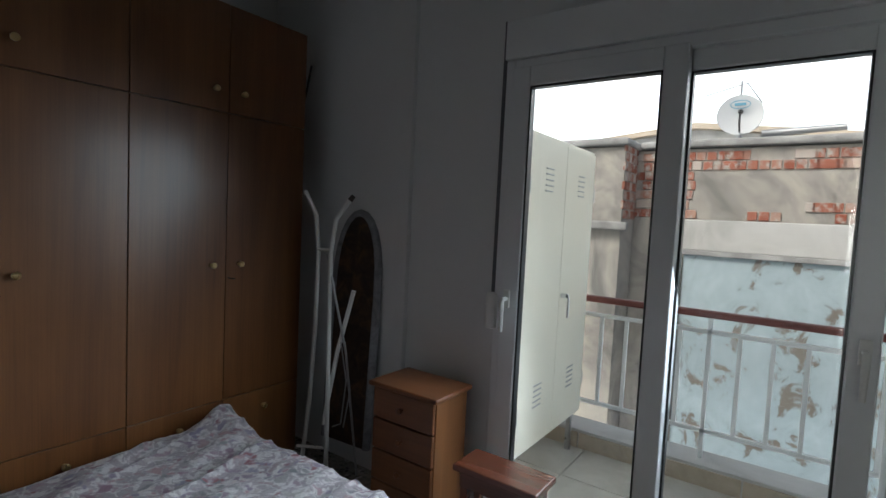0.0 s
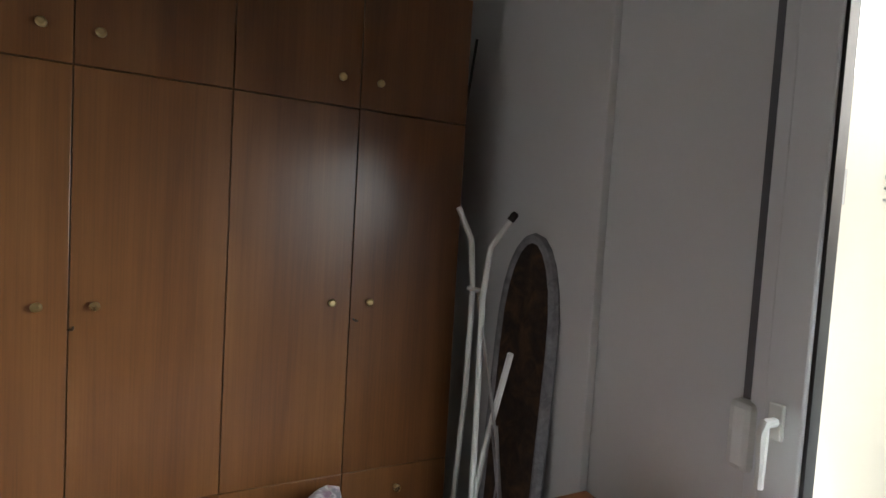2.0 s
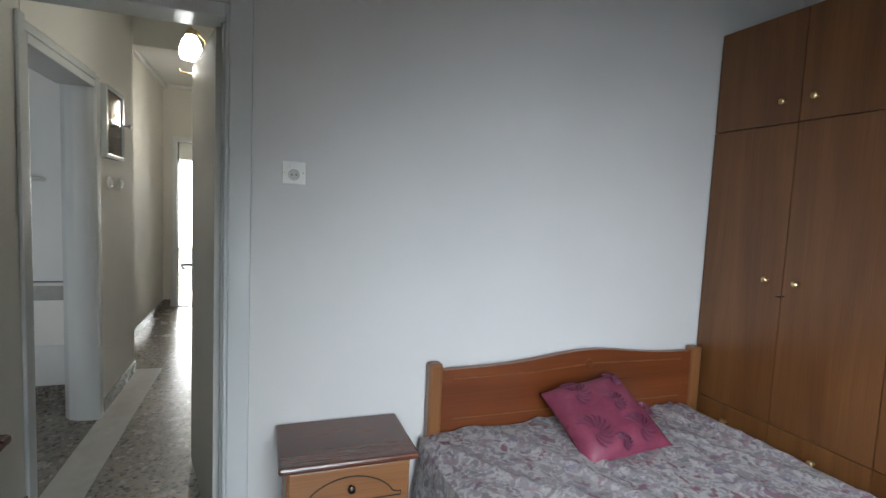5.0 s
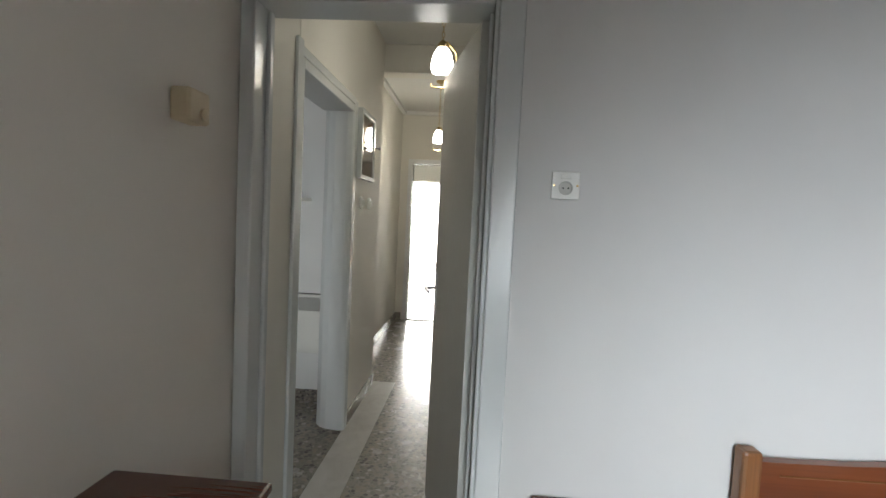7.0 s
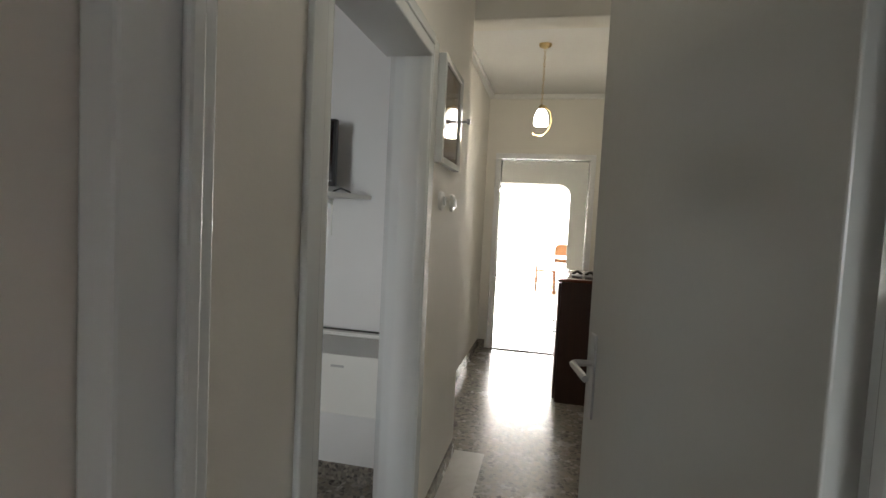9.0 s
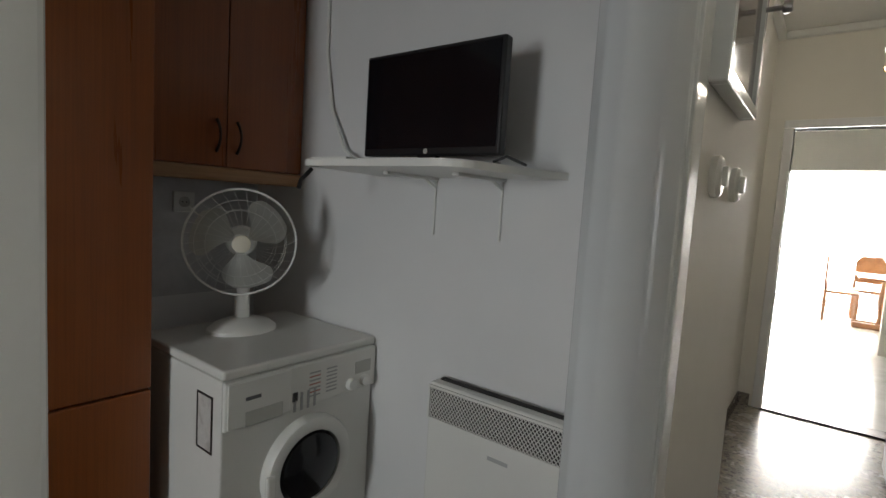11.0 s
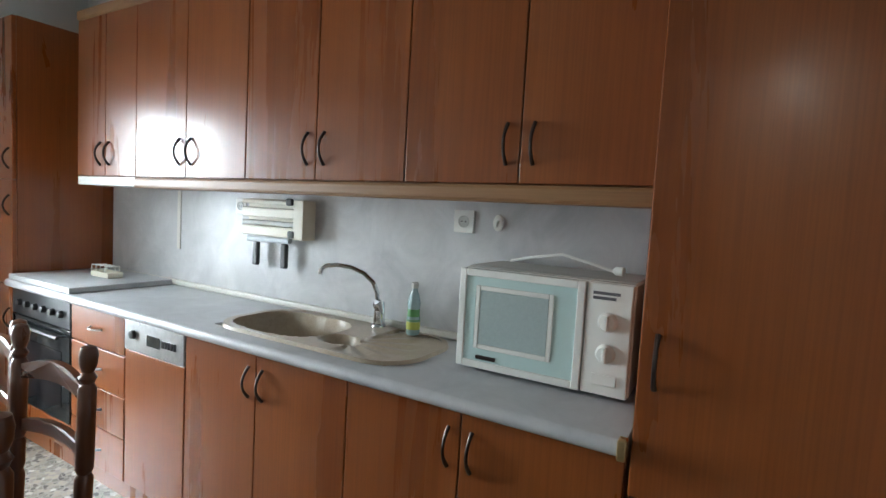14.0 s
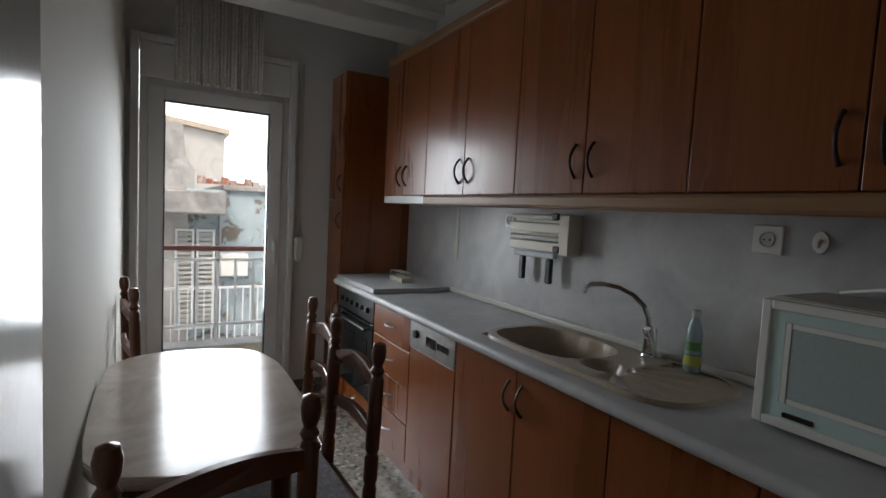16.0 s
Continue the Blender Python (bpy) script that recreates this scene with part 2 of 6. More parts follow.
M = {
    "wall": paint("wall_paint", (0.70, 0.70, 0.69), 0.65, 0.03, 0.12),
    "wall_hall": paint("hall_paint", (0.74, 0.72, 0.66), 0.75, 0.03, 0.12),
    "ceiling": paint("ceiling_paint", (0.74, 0.74, 0.72), 0.8, 0.03, 0.1),
    "gloss": paint("gloss_enamel", (0.66, 0.69, 0.69), 0.16, 0.03, 0.25, 30.0),
    "leaf": paint("leaf_enamel", (0.60, 0.61, 0.58), 0.2, 0.04, 0.3, 25.0),
    "alu": paint("white_coated_frame", (0.74, 0.75, 0.75), 0.3, 0.03, 0.04),
    "white": paint("white_plastic", (0.76, 0.76, 0.72), 0.32, 0.03, 0.03),
    "enamel": paint("white_appliance", (0.74, 0.74, 0.70), 0.25, 0.03, 0.03),
    "ivory": paint("ivory_plastic", (0.70, 0.66, 0.54), 0.35, 0.05, 0.05),
    "old_ivory": paint("yellowed_plastic", (0.60, 0.50, 0.33), 0.45, 0.12, 0.05),
    "panel_grey": paint("panel_grey", (0.50, 0.50, 0.46), 0.4, 0.06, 0.03),
    "locker": paint("cream_locker_paint", (0.72, 0.69, 0.58), 0.35, 0.05, 0.08),
    "black": paint("black_plastic", (0.012, 0.012, 0.013), 0.3, 0.2, 0.04),
    "screen": paint("dark_screen", (0.006, 0.006, 0.008), 0.12, 0.1, 0.0),
    "dark": paint("dark_gap_shade", (0.02, 0.016, 0.014), 0.7, 0.2, 0.0),
    "rail_red": paint("red_brown_rail", (0.17, 0.05, 0.04), 0.35, 0.1, 0.08),
    "rail_white": paint("white_rail_paint", (0.74, 0.76, 0.76), 0.35, 0.05, 0.1),
    "wardrobe": wood("wardrobe_veneer", (0.104, 0.037, 0.0125), (0.17, 0.069, 0.0225), (0.226, 0.097, 0.033), "z", 0.32, 1.0, 0.12),
    "kitchen": wood("cherry_veneer", (0.195, 0.050, 0.011), (0.258, 0.072, 0.015), (0.308, 0.094, 0.022), "z", 0.27, 0.7, 0.12),
    "kitchen_edge": wood("oak_trim", (0.20, 0.10, 0.04), (0.29, 0.15, 0.065), (0.35, 0.2, 0.09), "x", 0.4),
    "bed": wood("bed_wood", (0.115, 0.030, 0.010), (0.18, 0.05, 0.015), (0.24, 0.074, 0.022), "y", 0.28, 0.8, 0.2),
    "bed_post": wood("bed_post_wood", (0.17, 0.068, 0.024), (0.24, 0.10, 0.035), (0.30, 0.135, 0.05), "z", 0.3),
    "night_top": wood("mahogany_top", (0.09, 0.028, 0.015), (0.12, 0.038, 0.02), (0.15, 0.05, 0.027), "y", 0.25, 0.7, 0.3),
    "pine": wood("pine_front", (0.20, 0.085, 0.03), (0.29, 0.13, 0.05), (0.35, 0.17, 0.07), "y", 0.35),
    "chest": wood("chest_wood", (0.13, 0.045, 0.018), (0.2, 0.075, 0.028), (0.26, 0.1, 0.04), "y", 0.32),
    "chest_side": wood("chest_side_wood", (0.17, 0.07, 0.025), (0.24, 0.1, 0.036), (0.3, 0.13, 0.05), "z", 0.32),
    "brown_lam": wood("dark_laminate", (0.05, 0.022, 0.016), (0.07, 0.032, 0.022), (0.09, 0.04, 0.028), "z", 0.3),
    "entrance": wood("entrance_veneer", (0.05, 0.018, 0.012), (0.075, 0.028, 0.018), (0.1, 0.038, 0.024), "z", 0.2, 0.7, 0.3),
    "chair": wood("chair_wood", (0.085, 0.028, 0.012), (0.14, 0.048, 0.019), (0.2, 0.075, 0.03), "z", 0.28, 0.8, 0.2),
    "chair_rail": wood("chair_rail_wood", (0.085, 0.028, 0.012), (0.14, 0.048, 0.019), (0.2, 0.075, 0.03), "x", 0.28, 0.8, 0.2),
    "brass": metal("brass", (0.66, 0.5, 0.25), 0.28),
    "chrome": metal("chrome", (0.72, 0.73, 0.75), 0.12),
    "steel": metal("steel", (0.5, 0.5, 0.5), 0.3),
    "bronze": metal("dark_bronze", (0.07, 0.055, 0.05), 0.35),
    "galv": metal("galvanised", (0.45, 0.46, 0.47), 0.5),
    "glass": glass("clear_glass"),
    "oven_glass": paint("oven_glass", (0.015, 0.017, 0.018), 0.08, 0.1, 0.0),
    "mint": paint("mint_frosted_glass", (0.50, 0.64, 0.62), 0.15, 0.03, 0.0),
    "mint_dark": mottled("mesh_window", (0.36, 0.42, 0.42), (0.38, 0.45, 0.44), (0.41, 0.47, 0.47), 90, 0.2),
    "terrazzo": terrazzo("terrazzo", (0.30, 0.28, 0.25), [(0.0, (0.10, 0.09, 0.085)), (0.35, (0.24, 0.22, 0.19)), (0.6, (0.36, 0.32, 0.26)), (0.8, (0.2, 0.18, 0.16)), (1.0, (0.5, 0.47, 0.42))], 42.0),
    "skirting": terrazzo("terrazzo_skirting", (0.22, 0.2, 0.18), [(0.0, (0.08, 0.075, 0.07)), (0.5, (0.2, 0.18, 0.15)), (1.0, (0.33, 0.3, 0.26))], 60.0),
    "marble_band": mottled("marble_band", (0.40, 0.38, 0.34), (0.47, 0.45, 0.41), (0.54, 0.52, 0.48), 5, 0.3),
    "counter": mottled("grey_laminate", (0.40, 0.405, 0.415), (0.47, 0.475, 0.485), (0.54, 0.545, 0.55), 5, 0.42, 0.0, 12.0),
    "splash": mottled("marbled_splashback", (0.40, 0.40, 0.41), (0.49, 0.49, 0.495), (0.58, 0.575, 0.575), 4.5, 0.3),
    "tabletop": mottled("tabletop_laminate", (0.30, 0.24, 0.20), (0.44, 0.38, 0.33), (0.55, 0.5, 0.45), 3.2, 0.15),
    "sink": mottled("beige_composite", (0.33, 0.27, 0.19), (0.38, 0.31, 0.225), (0.42, 0.35, 0.26), 60, 0.3),
    "strip": paint("seal_strip", (0.62, 0.6, 0.54), 0.4, 0.06, 0.03),
    "floral": floral("floral_cotton"),
    "rose": mottled("rose_satin", (0.16, 0.024, 0.052), (0.20, 0.036, 0.07), (0.24, 0.05, 0.09), 14, 0.5),
    "rose_dark": mottled("plum_print", (0.10, 0.02, 0.05), (0.13, 0.03, 0.065), (0.16, 0.04, 0.08), 40, 0.6),
    "seat": mottled("dark_upholstery", (0.05, 0.04, 0.045), (0.09, 0.075, 0.08), (0.15, 0.13, 0.13), 45, 0.9, 0.2),
    "board": mottled("ironing_cover", (0.16, 0.16, 0.17), (0.25, 0.25, 0.26), (0.33, 0.33, 0.34), 18, 0.8, 0.2),
    "board_under": mottled("worn_underside", (0.02, 0.015, 0.013), (0.05, 0.03, 0.02), (0.11, 0.06, 0.03), 12, 0.8),
    "lace": lace("curtain_net"),
    "tile": mottled("balcony_tile", (0.44, 0.42, 0.36), (0.52, 0.50, 0.44), (0.58, 0.56, 0.5), 7, 0.3),
    "tile_beige": mottled("kerb_tile", (0.36, 0.30, 0.22), (0.44, 0.37, 0.28), (0.5, 0.43, 0.34), 8, 0.4),
    "grout": paint("grout", (0.3, 0.29, 0.26), 0.9, 0.1, 0.2),
    "render_grey": mottled("stained_render", (0.20, 0.195, 0.18), (0.33, 0.31, 0.28), (0.46, 0.43, 0.37), 1.6, 0.9, 0.45, 12, (0.36, 0.47, 0.6)),
    "render_blue": mottled("flaking_blue_render", (0.20, 0.18, 0.15), (0.36, 0.44, 0.47), (0.45, 0.54, 0.57), 3.2, 0.9, 0.5, 12, (0.40, 0.45, 0.7)),
    "render_white": mottled("pale_render", (0.36, 0.36, 0.34), (0.48, 0.48, 0.46), (0.55, 0.55, 0.53), 1.5, 0.9, 0.2),
    "concrete": mottled("weathered_concrete", (0.2, 0.2, 0.195), (0.32, 0.32, 0.31), (0.45, 0.45, 0.44), 3, 0.9, 0.4),
    "brick": brick_mat("hollow_brick"),
    "dish": paint("dish_paint", (0.5, 0.52, 0.53), 0.5, 0.05, 0.05),
    "blue": paint("blue_print", (0.10, 0.30, 0.42), 0.5, 0.05, 0.0),
    "lamp_on": glow("lit_opal_glass", (1.0, 0.96, 0.88), 5.0),
    "lamp_sky": glow("hazy_sky", (1.0, 0.98, 0.95), 3.0),
    "white_sky": glow("overcast_sky", (0.95, 0.98, 1.0), 0.9),
    "opal": paint("opal_glass", (0.7, 0.75, 0.78), 0.15, 0.03, 0.0),
    "bottle": paint("bottle_clear", (0.32, 0.42, 0.44), 0.1, 0.05, 0.0),
    "label_green": paint("green_label", (0.10, 0.27, 0.09), 0.35, 0.1, 0.0),
    "label_yellow": paint("yellow_label", (0.42, 0.44, 0.08), 0.35, 0.1, 0.0),
    "print": paint("grey_print", (0.12, 0.12, 0.13), 0.5, 0.05, 0.0),
    "red_print": paint("red_print", (0.50, 0.26, 0.23), 0.5, 0.05, 0.0),
    "paper": mottled("old_paper", (0.4, 0.38, 0.35), (0.55, 0.53, 0.5), (0.62, 0.6, 0.57), 25, 0.6),
    "marble_floor": mottled("pale_marble", (0.55, 0.54, 0.5), (0.66, 0.65, 0.62), (0.72, 0.71, 0.69), 2.5, 0.2),
    "grille": paint("grille_grey", (0.40, 0.41, 0.40), 0.45, 0.05, 0.0),
    "smoked": paint("smoked_glass", (0.10, 0.06, 0.045), 0.06, 0.1, 0.0),
}


M["tabletop"].node_tree.nodes["Principled BSDF"].inputs["Specular IOR Level"].default_value = 0.25

# ---- building helpers ----
def thing(name, at, label, category, group="", kind=""):
    ob = new(name)
    ob.location = at
    ob.empty_display_size = 0.1
    return tagged(ob, label, category, group, kind)


def root_of(ob):
    while ob.parent:
        ob = ob.parent
    return ob


def mesh_of(name, bm, material, smooth=False):
    bmesh.ops.recalc_face_normals(bm, faces=bm.faces[:])
    me = bpy.data.meshes.new(name)
    if smooth:
        for f in bm.faces:
            f.smooth = True
    bm.to_mesh(me)
    bm.free()
    me.materials.append(M[material])
    if smooth:
        me.set_sharp_from_angle(angle=radians(40))
    return me


def part(name, bm, material, parent, label="", smooth=False):
    """One mesh object under a thing or a part; bm is in world metres."""
    bmesh.ops.translate(bm, vec=-root_of(parent).location, verts=bm.verts[:])
    ob = new(name, mesh_of(name, bm, material, smooth))
    ob.parent = parent
    return tagged(ob, label) if label else ob


def structure(name, bm, material, label, category, smooth=False):
    return tagged(new(name, mesh_of(name, bm, material, smooth)), label, category, "", "structure")


def box(bm, x0, x1, y0, y1, z0, z1, bev=0.0, seg=2):
    r = bmesh.ops.create_cube(bm, size=1.0)
    vs = r["verts"]
    for v in vs:
        v.co = Vector(((x0 + x1) / 2 + v.co.x * (x1 - x0), (y0 + y1) / 2 + v.co.y * (y1 - y0), (z0 + z1) / 2 + v.co.z * (z1 - z0)))
    if bev:
        es = list({e for v in vs for e in v.link_edges})
        bmesh.ops.bevel(bm, geom=es, offset=bev, segments=seg, profile=0.5, affect="EDGES")
    return bm


def B(*boxes, bev=0.0):
    bm = bmesh.new()
    for b in boxes:
        box(bm, *b, bev=bev)
    return bm


def ring_verts(bm, c, u, v, r, n):
    return [bm.verts.new(c + r * (math.cos(2 * math.pi * i / n) * u + math.sin(2 * math.pi * i / n) * v)) for i in range(n)]


def tube(bm, pts, r, n=8, cap=True, closed=False):
    """A round bar along points; r is one radius or one for each point."""
    pts = [Vector(p) for p in pts]
    rs = r if isinstance(r, (list, tuple)) else [r] * len(pts)
    rings, up = [], None
    for i, p in enumerate(pts):
        if closed:
            d = pts[(i + 1) % len(pts)] - pts[i - 1]
        else:
            d = pts[min(i + 1, len(pts) - 1)] - pts[max(i - 1, 0)]
        d.normalize()
        if up is None:
            up = d.orthogonal().normalized()
        u = (up - d * up.dot(d)).normalized()
        up = u
        rings.append(ring_verts(bm, p, u, d.cross(u), rs[i], n))
    pairs = list(zip(rings, rings[1:])) + ([(rings[-1], rings[0])] if closed else [])
    for a, b in pairs:
        for k in range(n):
            bm.faces.new((a[k], a[(k + 1) % n], b[(k + 1) % n], b[k]))
    if cap and not closed:
        bm.faces.new(rings[0])
        bm.faces.new(rings[-1])
    return bm


def T(*bars, n=8):
    bm = bmesh.new()
    for pts, r in bars:
        tube(bm, pts, r, n)
    return bm


def lathe(bm, base, axis, profile, n=20):
    """A turned body: profile of (radius, distance along the axis)."""
    base, a = Vector(base), Vector(axis).normalized()
    u = a.orthogonal().normalized()
    v = a.cross(u)
    rings = [ring_verts(bm, base + a * h, u, v, max(r, 0.0004), n) for r, h in profile]
    for p, q in zip(rings, rings[1:]):
        for k in range(n):
            bm.faces.new((p[k], p[(k + 1) % n], q[(k + 1) % n], q[k]))
    bm.faces.new(rings[0])
    bm.faces.new(rings[-1])
    return bm


def L(base, axis, profile, n=20):
    return lathe(bmesh.new(), base, axis, profile, n)


def slab(bm, outline, axis, a, b):
    """An outline of (p, q) pairs pushed from a to b along an axis: x -> (y, z), y -> (x, z), z -> (x, y)."""
    def put(p, q, w):
        return Vector({"x": (w, p, q), "y": (p, w, q), "z": (p, q, w)}[axis])
    lo = [bm.verts.new(put(p, q, a)) for p, q in outline]
    hi = [bm.verts.new(put(p, q, b)) for p, q in outline]
    n = len(outline)
    bm.faces.new(lo)
    bm.faces.new(hi)
    for k in range(n):
        bm.faces.new((lo[k], lo[(k + 1) % n], hi[(k + 1) % n], hi[k]))
    return bm


def S(outline, axis, a, b, bev=0.0):
    bm = slab(bmesh.new(), outline, axis, a, b)
    if bev:
        bmesh.ops.bevel(bm, geom=bm.edges[:], offset=bev, segments=2, profile=0.5, affect="EDGES")
    return bm


def ellipse(cx, cy, rx, ry, n=28, start=0.0, end=2 * math.pi):
    return [(cx + rx * math.cos(start + (end - start) * i / n), cy + ry * math.sin(start + (end - start) * i / n)) for i in range(n)]


def frame_bm(y0, y1, z0, z1, w, x0, x1, bev=0.004):
    """A rectangular frame in the y-z plane."""
    return B((x0, x1, y0, y0 + w, z0, z1), (x0, x1, y1 - w, y1, z0, z1), (x0, x1, y0 + w, y1 - w, z1 - w, z1), (x0, x1, y0 + w, y1 - w, z0, z0 + w), bev=bev)


# ---- large structure ----
CEIL = 2.75
XE, YB = 2.84, -2.10           # inner face of the balcony wall, back wall of the kitchen
structure("floor", B((-5.0, XE + 0.25, -2.3, 3.75, -0.12, 0.0)), "terrazzo", "grey and cream terrazzo floor of polished stone chips", "floor")
structure("ceiling", B((-12.4, XE + 0.25, -3.15, 3.75, CEIL, CEIL + 0.2)), "ceiling", "plain white painted plaster ceiling", "ceiling")
structure("marble_strip", B((-2.45, -0.02, -0.168, 0.02, 0.0, 0.004)), "marble_band", "pale stone border strip along the hall floor", "floor border")
structure("wall_partition", B((-0.53, XE, -0.345, -0.17, 0, CEIL), (-2.42, -1.56, -0.345, -0.17, 0, CEIL), (-1.56, -0.54, -0.345, -0.17, 2.06, CEIL)), "wall_hall", "cream painted plaster wall with an open doorway", "wall")
structure("wall_headboard", B((-0.12, 0.0, 0.66, 3.57, 0, CEIL), (-0.12, 0.0, -0.17, 0.66, 2.10, CEIL), (-0.12, 0.0, -0.17, -0.135, 0, 2.10)), "wall", "cool white painted bedroom wall with a doorway", "wall")
structure("wall_wardrobe", B((-0.12, XE + 0.25, 3.57, 3.75, 0, CEIL)), "wall", "white painted wall behind the wardrobe", "wall")
# balcony wall: openings of the bedroom (y 0.42..1.88) and of the kitchen (y -1.30..-0.45)
structure("wall_balcony", B((XE, XE + 0.25, 1.90, 3.57, 0, CEIL), (XE, XE + 0.25, 0.45, 1.90, 2.30, CEIL), (XE, XE + 0.25, -0.41, 0.45, 0, CEIL),
                            (XE, XE + 0.25, -1.32, -0.41, 2.30, CEIL), (XE, XE + 0.25, -2.3, -1.32, 0, CEIL)), "wall", "white plastered outer wall with two balcony doors", "wall")
structure("column", B((XE - 0.035, XE - 0.001, 2.42, 3.56, 0, CEIL), bev=0.004), "wall", "plastered concrete column standing slightly proud of the wall", "column")
structure("wall_kitchen_back", B((-2.1, XE + 0.25, -2.3, YB, 0, CEIL)), "wall", "white kitchen wall behind the cabinets", "wall")
structure("wall_television", B((-2.10, -1.93, YB, -0.345, 0, CEIL)), "wall", "white painted end wall of the kitchen", "wall")
structure("wall_hall_north", B((-5.0, -0.12, 0.85, 1.0, 0, CEIL)), "wall_hall", "cream painted hall wall", "wall")
structure("wall_hall_south", B((-5.0, -2.42, -0.55, -0.40, 0, CEIL), (-2.44, -2.42, -0.40, -0.345, 0, CEIL)), "wall_hall", "cream painted wall of the far hall", "wall")
structure("wall_hall_end", B((-5.12, -5.0, -3.0, -0.24, 0, CEIL), (-5.12, -5.0, 0.68, 3.0, 0, CEIL), (-5.12, -5.0, -0.24, 0.68, 2.07, CEIL)), "wall_hall", "cream wall with the living room doorway", "wall")
structure("hall_beam", B((-2.62, -2.44, -0.40, 0.85, 2.53, CEIL), bev=0.01), "wall_hall", "moulded plaster beam across the hall ceiling", "beam")
structure("kitchen_beam", B((2.22, 2.48, YB, -0.345, 2.50, CEIL), (2.12, 2.22, YB, -0.345, 2.60, CEIL), (2.05, 2.12, YB, -0.345, 2.67, CEIL), bev=0.012), "ceiling", "moulded white plaster beam under the kitchen ceiling", "beam")
cv = bmesh.new()
for y0, y1 in ((YB, YB + 0.05), (YB + 0.05, YB + 0.1)):
    box(cv, -1.93, 2.05, y0, y1, CEIL - (0.10 if y0 == YB else 0.05), CEIL, bev=0.01)
structure("cornice", cv, "ceiling", "stepped white plaster cornice along the kitchen wall", "cornice")
structure("hall_cornice", B((-5.0, -2.62, 0.80, 0.85, CEIL - 0.05, CEIL), (-5.0, -2.62, -0.40, -0.35, CEIL - 0.05, CEIL), (-5.0, -4.95, -0.35, 0.8, CEIL - 0.05, CEIL), bev=0.01), "ceiling", "white plaster cornice round the far hall ceiling", "cornice")
sk = B((-2.42, -1.565, -0.17, -0.158, 0, 0.09), (-0.515, -0.02, -0.17, -0.158, 0, 0.09), (-5.0, -2.44, -0.40, -0.388, 0, 0.09), (-5.0, -0.12, 0.838, 0.85, 0, 0.09), (-5.0, -4.988, -0.388, -0.32, 0, 0.09), (-5.0, -4.988, 0.76, 0.838, 0, 0.09), (-1.93, -1.918, YB, -0.345, 0, 0.09), (2.828, XE, -0.44, -0.345, 0, .09), (2.828, XE, -1.6, -1.33, 0, .09), bev=0.003)
structure("baseboard", sk, "skirting", "dark terrazzo skirting along the hall walls", "baseboard")

# living room beyond the hall
structure("living_room_floor", B((-12.2, -5.0, -3.0, 3.0, -0.12, -0.002)), "marble_floor", "pale polished living room floor", "floor")
structure("living_room_walls", B((-12.2, -5.12, 3.0, 3.15, 0, CEIL), (-12.2, -5.12, -3.15, -3.0, 0, CEIL), (-12.35, -12.2, 1.9, 3.15, 0, CEIL), (-12.35, -12.2, -3.15, -1.4, 0, CEIL), (-12.35, -12.2, -1.4, 1.9, 2.35, CEIL)), "wall_hall", "cream living room walls round a wide window", "wall")
arch = bmesh.new()
outline = [(-1.0, 2.75), (-1.0, 1.85)] + [(-0.8 - 0.2 * math.cos(a), 1.85 + 0.2 * math.sin(a)) for a in np.linspace(0, math.pi / 2, 8)][1:]
outline += [(0.4 + 0.2 * math.sin(a), 1.85 + 0.2 * math.cos(a)) for a in np.linspace(0, math.pi / 2, 8)] + [(0.6, 2.75)]
slab(arch, outline, "x", -8.1, -7.95)
box(arch, -8.1, -7.95, 0.6, 3.0, 0, CEIL)
box(arch, -8.1, -7.95, -3.0, -1.0, 0, CEIL)
structure("arch", arch, "wall_hall", "white plaster arch with rounded corners in the living room", "arch")
structure("ground", B((-400, 400, -400, 400, -9.2, -9.0)), "concrete", "grey street level far below the flat", "ground")

# ---- doors and windows ----
def casing(name, label, boxes, material="gloss"):
    return structure(name, B(*boxes, bev=0.006), material, label, "door frame")


# bedroom doorway in the wall x = 0, leaf standing open into the hall
casing("door_frame_bedroom", "glossy white painted door frame of the bedroom", [
    (-0.14, 0.018, 0.64, 0.657, 0, 2.105), (-0.14, 0.018, -0.165, -0.115, 0, 2.105), (-0.14, 0.018, -0.115, 0.64, 2.055, 2.105),
    (0.002, 0.03, 0.655, 0.735, 0, 2.15), (0.002, 0.026, -0.115, 0.655, 2.105, 2.15), (-0.07, -0.04, 0.625, 0.64, 0, 2.055), (-0.10, -0.07, -0.115, -0.10, 0, 2.055)])
leaf = thing("door_1", (-0.10, 0.638, 0.0), "glossy cream painted bedroom door standing open", "door", kind="structure")
leaf.rotation_euler = (0, 0, radians(13))


def local(ob_name, bm, material, parent, label="", smooth=False):
    """Like part(), for a mesh already in the thing's own coordinates."""
    ob = new(ob_name, mesh_of(ob_name, bm, material, smooth))
    ob.parent = parent
    return tagged(ob, label) if label else ob


local("panel", B((-0.74, 0.0, -0.04, 0.0, 0.012, 2.05), bev=0.003), "leaf", leaf)
hd = local("door_handle", B((-0.705, -0.67, -0.046, -0.04, 0.93, 1.13), bev=0.002), "steel", leaf, "worn steel lever handle with a long plate")
local("lever", T(([(-0.688, -0.046, 1.06), (-0.688, -0.085, 1.06), (-0.68, -0.092, 1.06), (-0.58, -0.092, 1.055)], 0.008), ([(-0.688, 0.0, 1.06), (-0.688, 0.045, 1.06), (-0.68, 0.05, 1.06), (-0.59, 0.05, 1.055)], 0.008)), "steel", hd, "", True)

